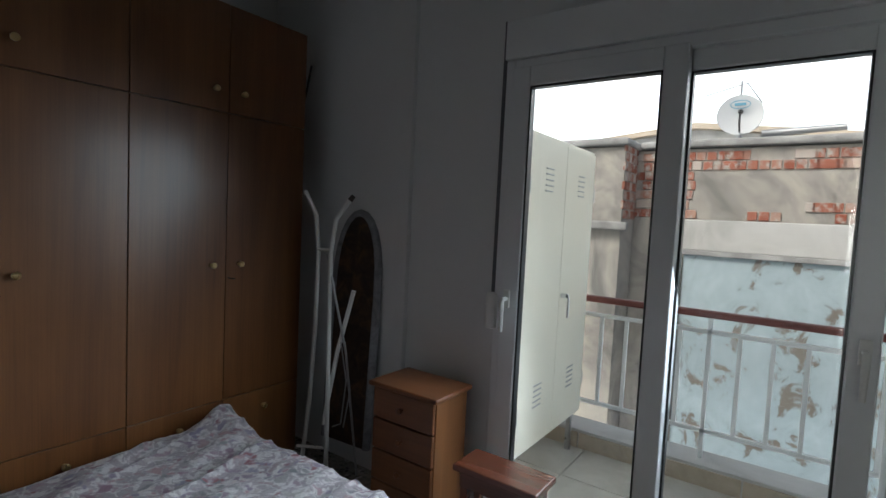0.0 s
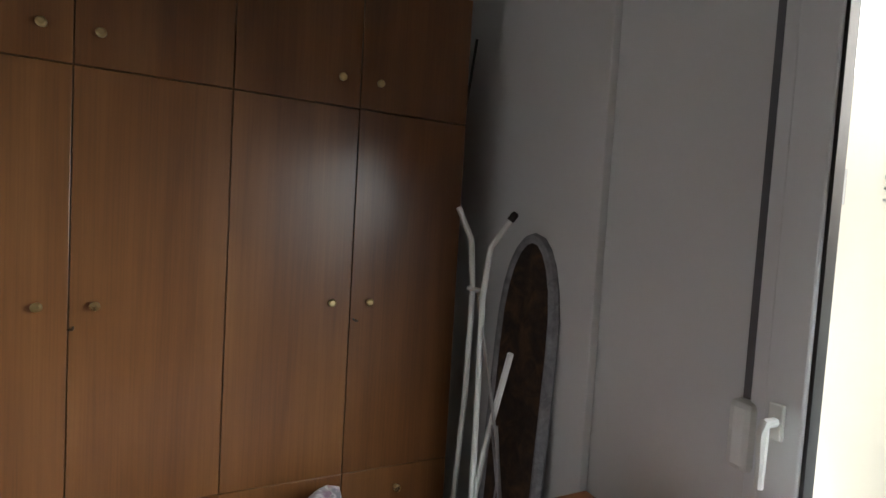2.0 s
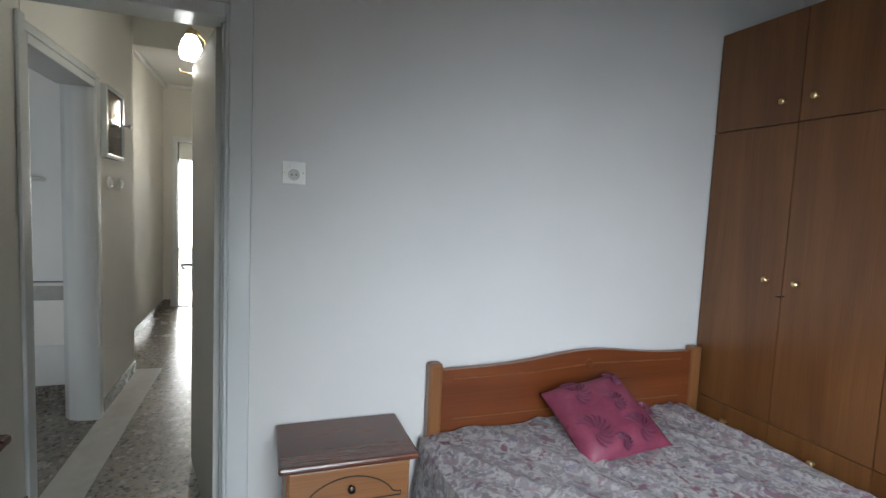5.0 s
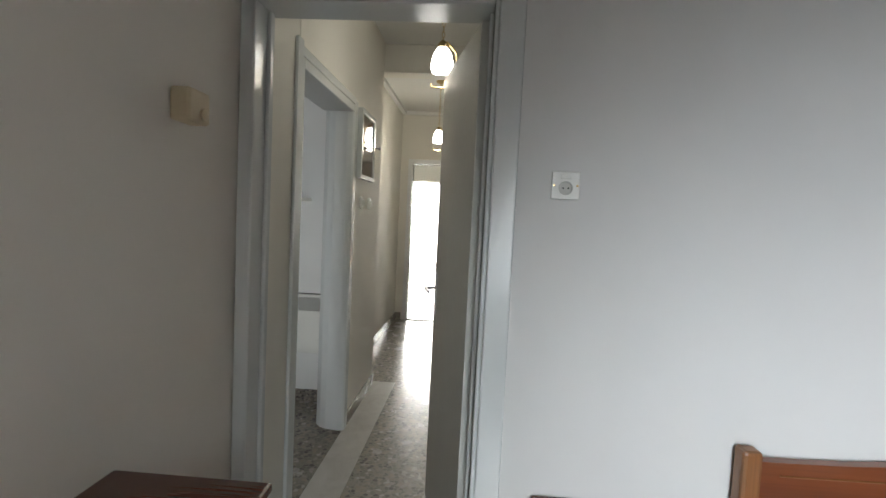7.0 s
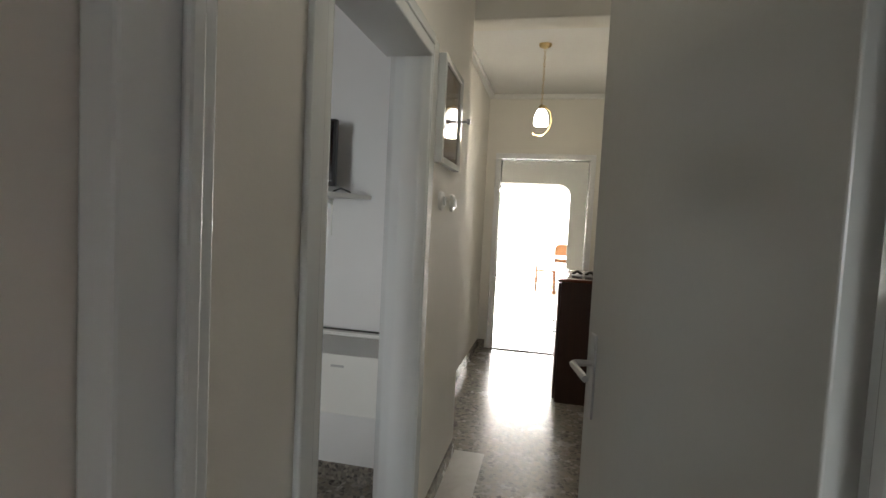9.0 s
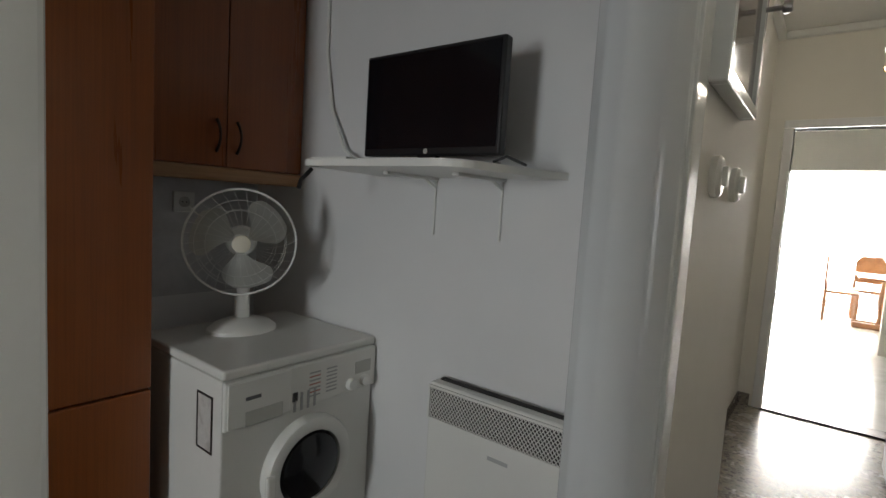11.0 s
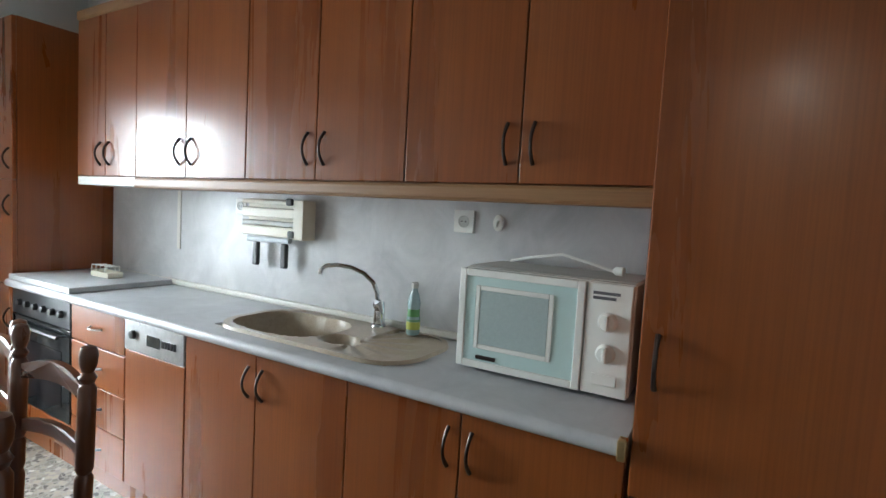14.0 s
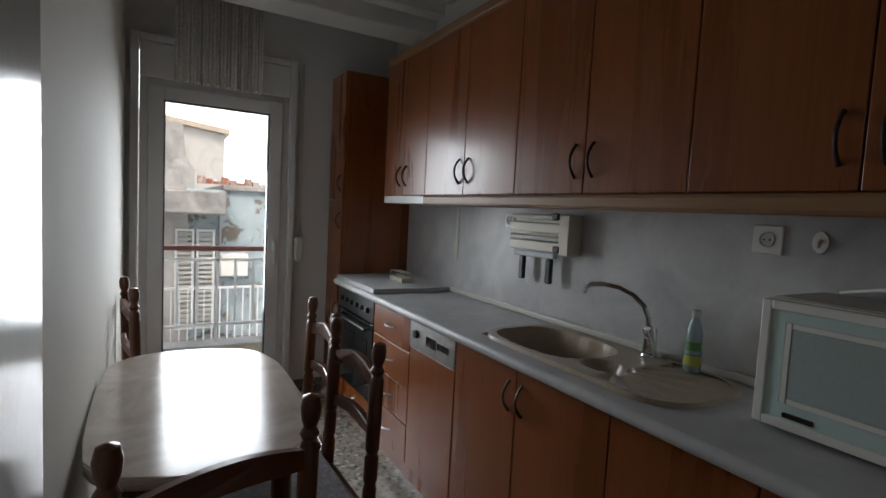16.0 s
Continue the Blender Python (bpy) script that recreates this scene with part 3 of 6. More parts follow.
# kitchen doorway
casing("door_frame_kitchen", "glossy white painted door frame of the kitchen", [
    (-1.48, -0.585, -0.355, -0.16, 2.015, 2.06),
    (-1.56, -1.48, -0.169, -0.158, 0, 2.09), (-0.54, -0.475, -0.169, -0.152, 0, 2.12), (-1.48, -0.54, -0.169, -0.155, 2.06, 2.10),
    (-1.54, -0.585, -0.365, -0.35, 2.06, 2.11)])
structure("door_jamb_kitchen_near", S([(-0.532, -0.165), (-0.585, -0.162), (-0.632, -0.185), (-0.662, -0.22), (-0.671, -0.265), (-0.669, -0.335), (-0.66, -0.358), (-0.55, -0.362), (-0.532, -0.35)], "z", 0, 2.058, 0.006), "gloss", "splayed white painted jamb of the kitchen doorway", "door frame")
structure("door_jamb_kitchen", S([(-1.60, -0.17), (-1.475, -0.163), (-1.47, -0.20), (-1.485, -0.28), (-1.51, -0.325), (-1.55, -0.36), (-1.60, -0.362)], "z", 0, 2.058, 0.006), "gloss", "thick rounded white painted jamb of the kitchen doorway", "door frame")
kl = thing("door_2", (-0.58, -0.375, 0.0), "glossy cream painted kitchen door folded back against the wall", "door", kind="structure")
part("panel", B((-0.525, 0.06, -0.380, -0.350, 0.012, 2.05), bev=0.003), "leaf", kl)
# living room doorway
casing("door_frame_living_room", "white painted door frame of the living room", [
    (-5.13, -4.98, -0.30, -0.24, 0, 2.07), (-5.13, -4.98, 0.68, 0.74, 0, 2.07), (-5.13, -4.98, -0.30, 0.74, 2.07, 2.13)], "alu")
# entrance door in the hall wall
ed = thing("door_3", (-2.9, 0.82, 0.0), "dark brown glossy entrance door in a brown frame", "door", kind="structure")
part("frame", B((-3.42, -3.35, 0.79, 0.848, 0, 2.16), (-2.43, -2.36, 0.79, 0.848, 0, 2.16), (-3.35, -2.43, 0.79, 0.848, 2.09, 2.16), bev=0.006), "entrance", ed)
el = part("panel", B((-3.35, -2.43, 0.775, 0.83, 0.012, 2.09), bev=0.004), "entrance", ed)
for z, nm in ((1.06, "door_handle"), (1.45, "door_lock")):
    h = part(nm, B((-3.30, -3.265, 0.768, 0.775, z - 0.09, z + 0.06), bev=0.002), "steel", el, "steel lock plate on the entrance door")
    part("lever", T(([(-3.282, 0.77, z + 0.02), (-3.282, 0.72, z + 0.02), (-3.20, 0.715, z + 0.02)], 0.008)), "steel", h, "", True)
part("peephole", L((-2.89, 0.776, 1.55), (0, -1, 0), [(0.012, 0), (0.012, 0.006), (0.007, 0.008)], 14), "brass", el, "", True)


def balcony_door(name, label, y0, y1, ztop, sashes, handles, boxtop):
    """Frame in the outer wall with one or two glazed sashes and a roller shutter box above."""
    w = thing(name, (XE, (y0 + y1) / 2, 0.0), label, "balcony door", kind="structure")
    xo, xi = XE + 0.10, XE - 0.03
    part("frame", B((xi, xo, y0, y0 + 0.045, 0, ztop), (xi, xo, y1 - 0.045, y1, 0, ztop), (xi, xo, y0 + 0.045, y1 - 0.045, ztop - 0.05, ztop), (xi, xo, y0 + 0.045, y1 - 0.045, 0, 0.06), bev=0.005), "alu", w)
    part("shutter_box", B((xi - 0.02, xo + 0.1, y0, y1, ztop, boxtop), bev=0.006), "alu", w, "white roller shutter box")
    for n, (a, b) in enumerate(sashes):
        xi = XE - 0.03 + 0.062 * n
        s = part("sash", frame_bm(a, b, 0.06, ztop - 0.04, 0.085, xi - 0.025, xi + 0.035, 0.006), "alu", w)
        part("gasket", frame_bm(a + 0.085, b - 0.085, 0.145, ztop - 0.125, 0.008, xi - 0.018, xi + 0.02, 0.001), "black", s)
        p = part("pane", B((xi, xi + 0.006, a + 0.09, b - 0.09, 0.15, ztop - 0.13)), "glass", s)
        p.visible_shadow = False
    xi = XE - 0.03
    for y, z in handles:
        hh = part("handle", B((xi - 0.037, xi - 0.025, y - 0.016, y + 0.016, z - 0.04, z + 0.04), bev=0.004), "white", w, "white window handle")
        part("lever", T(([(xi - 0.035, y, z), (xi - 0.07, y, z), (xi - 0.075, y, z - 0.02), (xi - 0.072, y, z - 0.14)], [0.011, 0.011, 0.012, 0.009])), "white", hh, "", True)
    return w


balcony_door("window_1", "white aluminium double balcony door of the bedroom", 0.46, 1.89, 2.12, [(1.14, 1.845), (0.54, 1.225)], [(1.81, 1.07), (0.585, 1.07)], 2.29)
balcony_door("window_2", "white aluminium balcony door of the kitchen", -1.30, -0.42, 2.08, [(-1.255, -0.465)], [(-1.215, 1.09)], 2.285)
structure("window_casing", B((XE - 0.05, XE - 0.001, -1.35, -1.305, 0, 2.335), (XE - 0.05, XE - 0.001, -0.415, -0.37, 0, 2.335), (XE - 0.05, XE - 0.001, -1.305, -0.415, 2.29, 2.335), bev=0.008), "alu", "white moulding round the kitchen balcony door", "trim")
for y, z0, z1, zb in ((1.90, 1.08, 2.30, 1.005), (-1.39, 1.10, 2.33, 1.05)):
    st = thing("shutter_strap", (XE - 0.02, y, zb), "grey roller shutter strap with a white winder", "shutter strap")
    part("strap", B((XE - 0.022, XE - 0.019, y - 0.011, y + 0.011, z0, z1)), "print" if y > 0 else "panel_grey", st)
    part("winder", B((XE - 0.05, XE - 0.001, y - 0.03, y + 0.03, zb - 0.09, zb + 0.08), bev=0.018), "white", st, "white rounded strap winder")

# ---- bedroom ----
WY = 3.0
wd = thing("wardrobe", (1.30, 3.28, 0.0), "wall-wide brown veneered wardrobe with brass knobs and top cupboards", "wardrobe")
part("body", B((0.003, 2.60, WY + 0.022, 3.565, 0.0, 2.355), bev=0.002), "wardrobe", wd)
ZG, ZD = 1.855, 0.476
edges = [0.008, 0.447, 0.873, 1.294, 1.728, 2.158, 2.602]
for i in range(6):
    a, b = edges[i] + 0.002, edges[i + 1] - 0.002
    kx = b - 0.07 if i % 2 == 0 else a + 0.068
    for nm, z0, z1, kz in (("door", ZD + 0.002, ZG - 0.003, 1.14), ("cupboard_door", ZG + 0.003, 2.352, 1.955), ("drawer", 0.07, ZD - 0.002, 0.392)):
        d = part(nm, B((a, b, WY, WY + 0.021, z0, z1), bev=0.0015), "wardrobe", wd)
        x = kx if nm != "drawer" else (a + b) / 2
        part("knob", L((x, WY, kz), (0, -1, 0), [(0.009, 0), (0.007, 0.012), (0.014, 0.018), (0.0145, 0.026), (0.009, 0.031)], 14), "brass", d, "", True)
        if nm == "door" and i % 2 == 1:
            part("key", T(([(a + 0.012, WY, 1.075), (a + 0.012, WY - 0.03, 1.075)], 0.003), ([(a + 0.006, WY - 0.03, 1.075), (a + 0.018, WY - 0.03, 1.075), (a + 0.018, WY - 0.045, 1.075), (a + 0.006, WY - 0.045, 1.075)], 0.003), n=6), "bronze", d)
part("plinth", B((0.02, 2.59, WY + 0.03, WY + 0.06, 0, 0.068)), "dark", wd)

bed = thing("bed", (1.05, 2.15, 0.0), "double bed with a curved wooden headboard", "bed")
HB = [(1.50, 0.40), (1.50, 0.70)]
HB += [(1.50 + 1.43 * k / 24, 0.70 + 0.045 * math.exp(-(((k / 24) - 0.55) / 0.22) ** 2) + 0.012 * k / 24) for k in range(1, 25)]
HB += [(2.93, 0.40)]
hbo = part("headboard", S(HB, "x", 0.02, 0.055, 0.004), "bed", bed)
part("trim_groove", T(([(0.057, 1.58, 0.48), (0.057, 2.85, 0.48)], 0.003), ([(0.057, 1.58, 0.66), (0.057, 2.0, 0.665), (0.057, 2.3, 0.685), (0.057, 2.85, 0.675)], 0.003), n=6), "bed_post", hbo)
part("rosette", L((0.055, 2.28, 0.685), (1, 0, 0), [(0.022, 0), (0.022, 0.003), (0.016, 0.006), (0.006, 0.004)], 20), "bed", hbo, "", True)
for y in (1.49, 2.945):
    part("post", B((0.012, 0.075, y - 0.03, y + 0.03, 0, 0.735), bev=0.012), "bed_post", bed)
part("side_rail", B((0.07, 2.05, 1.47, 1.50, 0.16, 0.30), bev=0.004), "bed", bed)
part("side_rail", B((0.07, 2.05, 2.86, 2.89, 0.16, 0.30), bev=0.004), "bed", bed)
for x, y in ((2.02, 1.5), (2.02, 2.86)):
    part("leg", B((x - 0.03, x + 0.03, y - 0.03, y + 0.03, 0, 0.3), bev=0.004), "bed_post", bed)
part("mattress", B((0.085, 2.06, 1.475, 2.885, 0.22, 0.425), bev=0.04), "white", bed)


def spread():
    """The bedspread: a draped sheet with folds over the mattress, hanging down at the sides and foot."""
    bm = bmesh.new()
    nx, ny = 120, 100
    x0, x1, y0, y1, zt = 0.095, 2.085, 1.45, 2.885, 0.432
    grid = []
    for i in range(nx + 1):
        row = []
        for j in range(ny + 1):
            u, v = i / nx, j / ny
            sx = -0.02 + u * 2.45
            sy = -0.30 + v * (y1 - y0 + 0.6)
            x = x0 + sx
            y = y0 + sy
            dx = max(0, x - x1)
            dy = max(0, y0 - y, y - y1)
            hang = dx + dy
            px, py = min(x, x1 + 0.012 * (dx > 0)), min(max(y, y0), y1)
            f = noise.noise(Vector((x * 2.1, y * 2.6, 3.1)))
            g = noise.noise(Vector((x * 1.1 + y * 0.7, y * 6.5 - x * 2.4, 9.7)))
            ridge = max(0.0, 1 - abs(g) * 5.0)
            g2 = noise.noise(Vector((x * 1.8 - y * 0.8, y * 10.0 + x * 3.0, 1.7)))
            ridge2 = max(0.0, 1 - abs(g2) * 4.5)
            z = zt + 0.012 * f + 0.017 * ridge + 0.008 * ridge2 - 0.012 * (1 - min(1.0, min(abs(x - x1), abs(y - y0), abs(y1 - y)) / 0.05)) ** 2
            edge = math.exp(-((x1 - x) / 0.12) ** 2 - ((y1 - y) / 0.14) ** 2)
            z += 0.07 * edge
            w = 0.016 * math.sin(x * 17 + 2.0 * f) * min(1, dy / 0.1) + 0.014 * math.sin(y * 19 + 2 * f) * min(1, dx / 0.1)
            if dy > 0:
                py += (-1 if y < y0 else 0.15) * (0.02 + abs(w) + 0.08 * min(dy, 0.25))
            if dx > 0:
                px += 0.02 + abs(w) + 0.05 * min(dx, 0.25)
            row.append(bm.verts.new((px, py, max(0.12, z - hang))))
        grid.append(row)
    for i in range(nx):
        for j in range(ny):
            bm.faces.new((grid[i][j], grid[i + 1][j], grid[i + 1][j + 1], grid[i][j + 1]))
    r = bmesh.ops.solidify(bm, geom=bm.faces[:], thickness=0.004)
    return bm


sp = tagged(new("bedspread", mesh_of("bedspread", spread(), "floral", True)), "faded rose and grey floral bedspread lying rumpled on the bed", "bedspread")


def cushion():
    bm = bmesh.new()
    n, half = 26, 0.22
    for side in (1, -1):
        g = []
        for i in range(n + 1):
            row = []
            for j in range(n + 1):
                u, v = i / n * 2 - 1, j / n * 2 - 1
                pinch = 1 - 0.07 * (1 - u * u) * abs(v) ** 3
                pinch2 = 1 - 0.07 * (1 - v * v) * abs(u) ** 3
                h = 0.075 * ((1 - u ** 4) * (1 - v ** 4)) ** 0.55
                h += 0.006 * noise.noise(Vector((u * 2, v * 2, side * 3.0)))
                row.append(bm.verts.new((u * half * pinch2, v * half * pinch, side * h)))
            g.append(row)
        for i in range(n):
            for j in range(n):
                bm.faces.new((g[i][j], g[i + 1][j], g[i + 1][j + 1], g[i][j + 1]))
    bmesh.ops.remove_doubles(bm, verts=bm.verts[:], dist=0.0005)
    return bm


cu = thing("cushion", (0.30, 2.19, 0.522), "rose pink satin cushion with dark plum flower print", "cushion")
cu.scale = (0.93, 0.93, 0.93)
cu.rotation_euler = Euler((radians(10), radians(27), radians(4)))
local("cover", cushion(), "rose", cu, "", True)
random.seed(5)
for fx, fy, fr in ((-0.12, -0.10, 0.08), (0.09, -0.13, 0.085), (0.13, 0.08, 0.075), (-0.02, 0.05, 0.06), (-0.15, 0.13, 0.05), (0.05, 0.18, 0.04), (0.17, -0.03, 0.04)):
    fl = bmesh.new()

    def on(px, py):
        u, v = max(-0.98, min(0.98, px / 0.235)), max(-0.98, min(0.98, py / 0.235))
        return (px, py, 0.0785 * ((1 - u ** 4) * (1 - v ** 4)) ** 0.55 + 0.004)
    for k in range(11):
        a = -0.3 + k * 0.37
        pts = []
        for q in range(6):
            rr = fr * (0.2 + 0.8 * q / 5)
            aa = a + 0.45 * (q / 5) ** 2
            pts.append(on(max(-0.22, min(0.22, fx + rr * math.cos(aa))), max(-0.22, min(0.22, fy + rr * math.sin(aa)))))
        tube(fl, pts, [0.0015, 0.003, 0.0035, 0.004, 0.005, 0.002], 5)
    local("print", fl, "rose_dark", cu)


def drawer_fronts(parent, x, y0, y1, zs, mat, knob, d=-1, arch_line=False):
    for z0, z1 in zs:
        f = part("drawer", B((min(x, x + d * 0.018), max(x, x + d * 0.018), y0, y1, z0, z1), bev=0.004), mat, parent)
        part("knob", L((x + d * 0.018, (y0 + y1) / 2, (z0 + z1) / 2), (d, 0, 0), [(0.008, 0), (0.006, 0.01), (0.014, 0.018), (0.013, 0.026), (0.005, 0.03)], 14), knob, f, "", True)
        if arch_line:
            xx = x + d * 0.019
            h = z1 - z0
            pts = [(xx, y0 + 0.03 + (y1 - y0 - 0.06) * k / 24, z0 + h * (0.22 + 0.55 * max(0, math.sin(math.pi * min(1, max(0, (k / 24 - 0.08) / 0.84)))) ** 0.6)) for k in range(25)]
            part("groove", T((pts, 0.0025), ([pts[0], (xx, y0 + 0.03, z0 + h * 0.12), (xx, y1 - 0.03, z0 + h * 0.12), pts[-1]], 0.0025), n=6), "dark", f)


ns = thing("nightstand", (0.2, 1.085, 0.0), "wooden nightstand with a dark mahogany top beside the bed", "nightstand")
part("body", B((0.02, 0.335, 0.865, 1.305, 0.03, 0.485), bev=0.003), "pine", ns)
part("top", B((0.006, 0.375, 0.838, 1.33, 0.487, 0.512), bev=0.009), "night_top", ns, "dark mahogany top with a rounded edge")
drawer_fronts(ns, 0.335, 0.872, 1.298, [(0.335, 0.478), (0.19, 0.328), (0.045, 0.183)], "pine", "bronze", 1, True)

ch = thing("chest_of_drawers", (2.62, 2.13, 0.0), "small wooden chest of four drawers by the balcony door", "chest of drawers")
part("body", B((2.50, 2.735, 1.96, 2.305, 0.04, 0.635), bev=0.003), "chest_side", ch)
part("top", B((2.462, 2.745, 1.938, 2.325, 0.637, 0.66), bev=0.007), "chest", ch)
drawer_fronts(ch, 2.50, 1.965, 2.305, [(0.495, 0.63), (0.35, 0.487), (0.205, 0.342), (0.06, 0.197)], "chest", "chest")

so = thing("stool", (2.6, 1.62, 0.0), "low dark brown wooden stool with a flat top", "stool")
part("seat", B((2.42, 2.60, 1.455, 1.815, 0.425, 0.452), bev=0.006), "night_top", so)
part("apron", B((2.44, 2.58, 1.48, 1.79, 0.36, 0.424), bev=0.003), "night_top", so)
for x in (2.442, 2.548):
    for y in (1.482, 1.758):
        part("leg", B((x, x + 0.03, y, y + 0.03, 0, 0.36), bev=0.003), "night_top", so)

dr = thing("dresser", (1.1, 0.02, 0.0), "dark red-brown dresser against the bedroom wall", "dresser")
part("body", B((0.60, 1.60, -0.165, 0.17, 0.0, 0.775), bev=0.003), "night_top", dr)
part("top", B((0.56, 1.64, -0.168, 0.20, 0.777, 0.80), bev=0.008), "night_top", dr)
for k in range(3):
    part("drawer", B((0.62, 1.58, 0.171, 0.19, 0.08 + k * 0.23, 0.295 + k * 0.23), bev=0.004), "night_top", dr)


def ironing():
    ib = thing("ironing_board", (2.64, 2.72, 0.0), "folded ironing board with a grey cover leaning on the wall", "ironing board")
    prof = [(-0.15, 0.12), (-0.15, 0.95)] + [(-0.15 + 0.30 * (0.5 - 0.5 * math.cos(math.pi * k / 12)), 0.95 + 0.44 * math.sin(math.pi * k / 12) ** 0.8) for k in range(1, 12)] + [(0.15, 0.95), (0.15, 0.12)]
    rot = pose(2.71, 2.735, 0.03, 0, 3, 4)
    bm = S(prof, "x", 0.0, 0.022, 0.003)
    bmesh.ops.transform(bm, matrix=rot, verts=bm.verts[:])
    part("underside", bm, "board_under", ib, "dark rusty underside")
    rim = tube(bmesh.new(), [Vector((0.012, p * 1.02, q)) for p, q in prof], 0.022, 8)
    bmesh.ops.transform(rim, matrix=rot, verts=rim.verts[:])
    part("cover", rim, "board", ib, "worn grey quilted cloth cover", True)
    for pts in ([(2.545, 2.91, 1.52), (2.585, 2.865, 1.40), (2.595, 2.85, 1.20), (2.59, 2.85, 0.80), (2.57, 2.855, 0.40), (2.53, 2.86, 0.02)],
                [(2.62, 2.64, 1.49), (2.575, 2.70, 1.38), (2.565, 2.72, 1.20), (2.57, 2.72, 0.80), (2.56, 2.70, 0.40), (2.545, 2.68, 0.02)],
                [(2.62, 2.60, 1.02), (2.60, 2.68, 0.7), (2.57, 2.74, 0.30)]):
        part("leg", T((pts, 0.0115)), "white", ib, "white enamelled tube leg", True)
    for p, q in (((2.545, 2.795, 1.22), (2.567, 2.72, 1.22)), ((2.46, 2.81, 0.2), (2.53, 2.69, 0.2))):
        part("crossbar", T(([p, q], 0.008)), "white", ib, "", True)
    for p in ((2.62, 2.64, 1.49),):
        part("end_cap", L(p, (0.05, -0.06, 0.11), [(0.0135, -0.015), (0.0135, 0.012), (0.009, 0.018)], 12), "bronze", ib, "dark rubber end cap", True)
    part("brace_rod", T(([(2.56, 2.74, 1.2), (2.60, 2.62, 0.7), (2.61, 2.52, 0.08)], 0.006)), "steel", ib, "thin steel brace rod", True)
    part("iron_rest", T(([(2.60, 2.66, 0.75), (2.61, 2.62, 0.55), (2.60, 2.64, 0.32), (2.58, 2.68, 0.30)], 0.004), ([(2.61, 2.64, 0.75), (2.62, 2.60, 0.5), (2.61, 2.63, 0.3)], 0.004), n=6), "steel", ib)


ironing()


def wall_plate(name, label, c, normal, w, h, mat="white", holes=True, switch=False):
    """A small plate on a wall; normal is (1,0,0), (0,1,0) and so on."""
    t = thing(name, c, label, "socket" if holes else "plate")
    n = Vector(normal)
    u = Vector((0, 0, 1)).cross(n)
    m = Matrix.Translation(c) @ Matrix((u, Vector((0, 0, 1)), n)).transposed().to_4x4()

    def put(nm, bm, mat2, par, smooth=False):
        bmesh.ops.transform(bm, matrix=m, verts=bm.verts[:])
        return part(nm, bm, mat2, par, "", smooth)
    plate = put("plate", B((-w / 2, w / 2, -h / 2, h / 2, 0.0005, 0.009), bev=0.003), mat, t)
    if holes:
        put("insert", L((0, -0.008 if switch else 0, 0.009), (0, 0, 1), [(0.022, 0), (0.022, 0.003), (0.019, 0.003), (0.018, 0.0005), (0.001, 0.0005)], 24), "panel_grey", plate, True)
        for x in (-0.008, 0.008):
            put("pin_hole", L((x, -0.008 if switch else 0, 0.0095), (0, 0, 1), [(0.003, 0), (0.003, 0.0012)], 10), "dark", plate)
    if switch:
        put("rocker", B((-0.016, 0.016, 0.02, 0.034, 0.009, 0.013), bev=0.002), mat, plate)
        for x in (-0.036, 0.036):
            put("screw", L((x, 0, 0.009), (0, 0, 1), [(0.004, 0), (0.003, 0.002)], 10), "brass", plate, True)
    return t


wall_plate("socket", "cream wall socket with a small switch above it", (0.0005, 0.888, 1.515), (1, 0, 0), 0.088, 0.088, "white", True, True)
bell = thing("door_chime", (0.345, -0.165, 1.65), "yellowed plastic box on the bedroom wall", "wall box")
part("case", B((0.275, 0.375, -0.169, -0.115, 1.61, 1.695), bev=0.008), "old_ivory", bell)
part("button", L((0.31, -0.115, 1.635), (0, 1, 0), [(0.016, 0), (0.016, 0.006), (0.01, 0.01)], 16), "old_ivory", bell, "", True)
for z, nm in ((2.33, "pelmet_cable"),):
    cb = tagged(new(nm, mesh_of(nm, T(([(2.61, 3.02, 0.1), (2.66, 3.2, 0.9), (2.63, 3.1, 1.8), (2.62, 2.985, 2.2)], 0.006)), "black", True)), "thin black cable hanging beside the wardrobe", "cable")

# ---- kitchen ----
FY, CT = -1.595, 0.88


def bow_handle(parent, x, z, y, vertical=True, length=0.11, mat="bronze"):
    pts = []
    for k in range(9):
        a = k / 8 * 2 - 1
        off = 0.028 * (1 - a * a) + 0.002
        pts.append((x, y + off, z + a * length / 2) if vertical else (x + a * length / 2, y + off, z))
    part("handle", T((pts, [0.006, 0.0055, 0.005, 0.0048, 0.0048, 0.0048, 0.005, 0.0055, 0.006])), mat, parent, "", True)


def base_unit(x0, x1, doors, label, top=0.838):
    u = thing("base_cabinet", ((x0 + x1) / 2, -1.85, 0), label, "cabinet", "kitchen base cabinets")
    part("body", B((x0 + 0.001, x1 - 0.001, YB + 0.002, FY - 0.021, 0.10, top)), "kitchen", u)
    part("plinth", B((x0 + 0.001, x1 - 0.001, FY - 0.05, FY - 0.035, 0.0, 0.099)), "kitchen", u)
    for i, (a, b) in enumerate(doors):
        d = part("door", B((a + 0.002, b - 0.002, FY - 0.02, FY, 0.105, 0.834), bev=0.0025), "kitchen", u)
        bow_handle(d, b - 0.035 if i == 0 else a + 0.035, 0.73, FY)
    return u


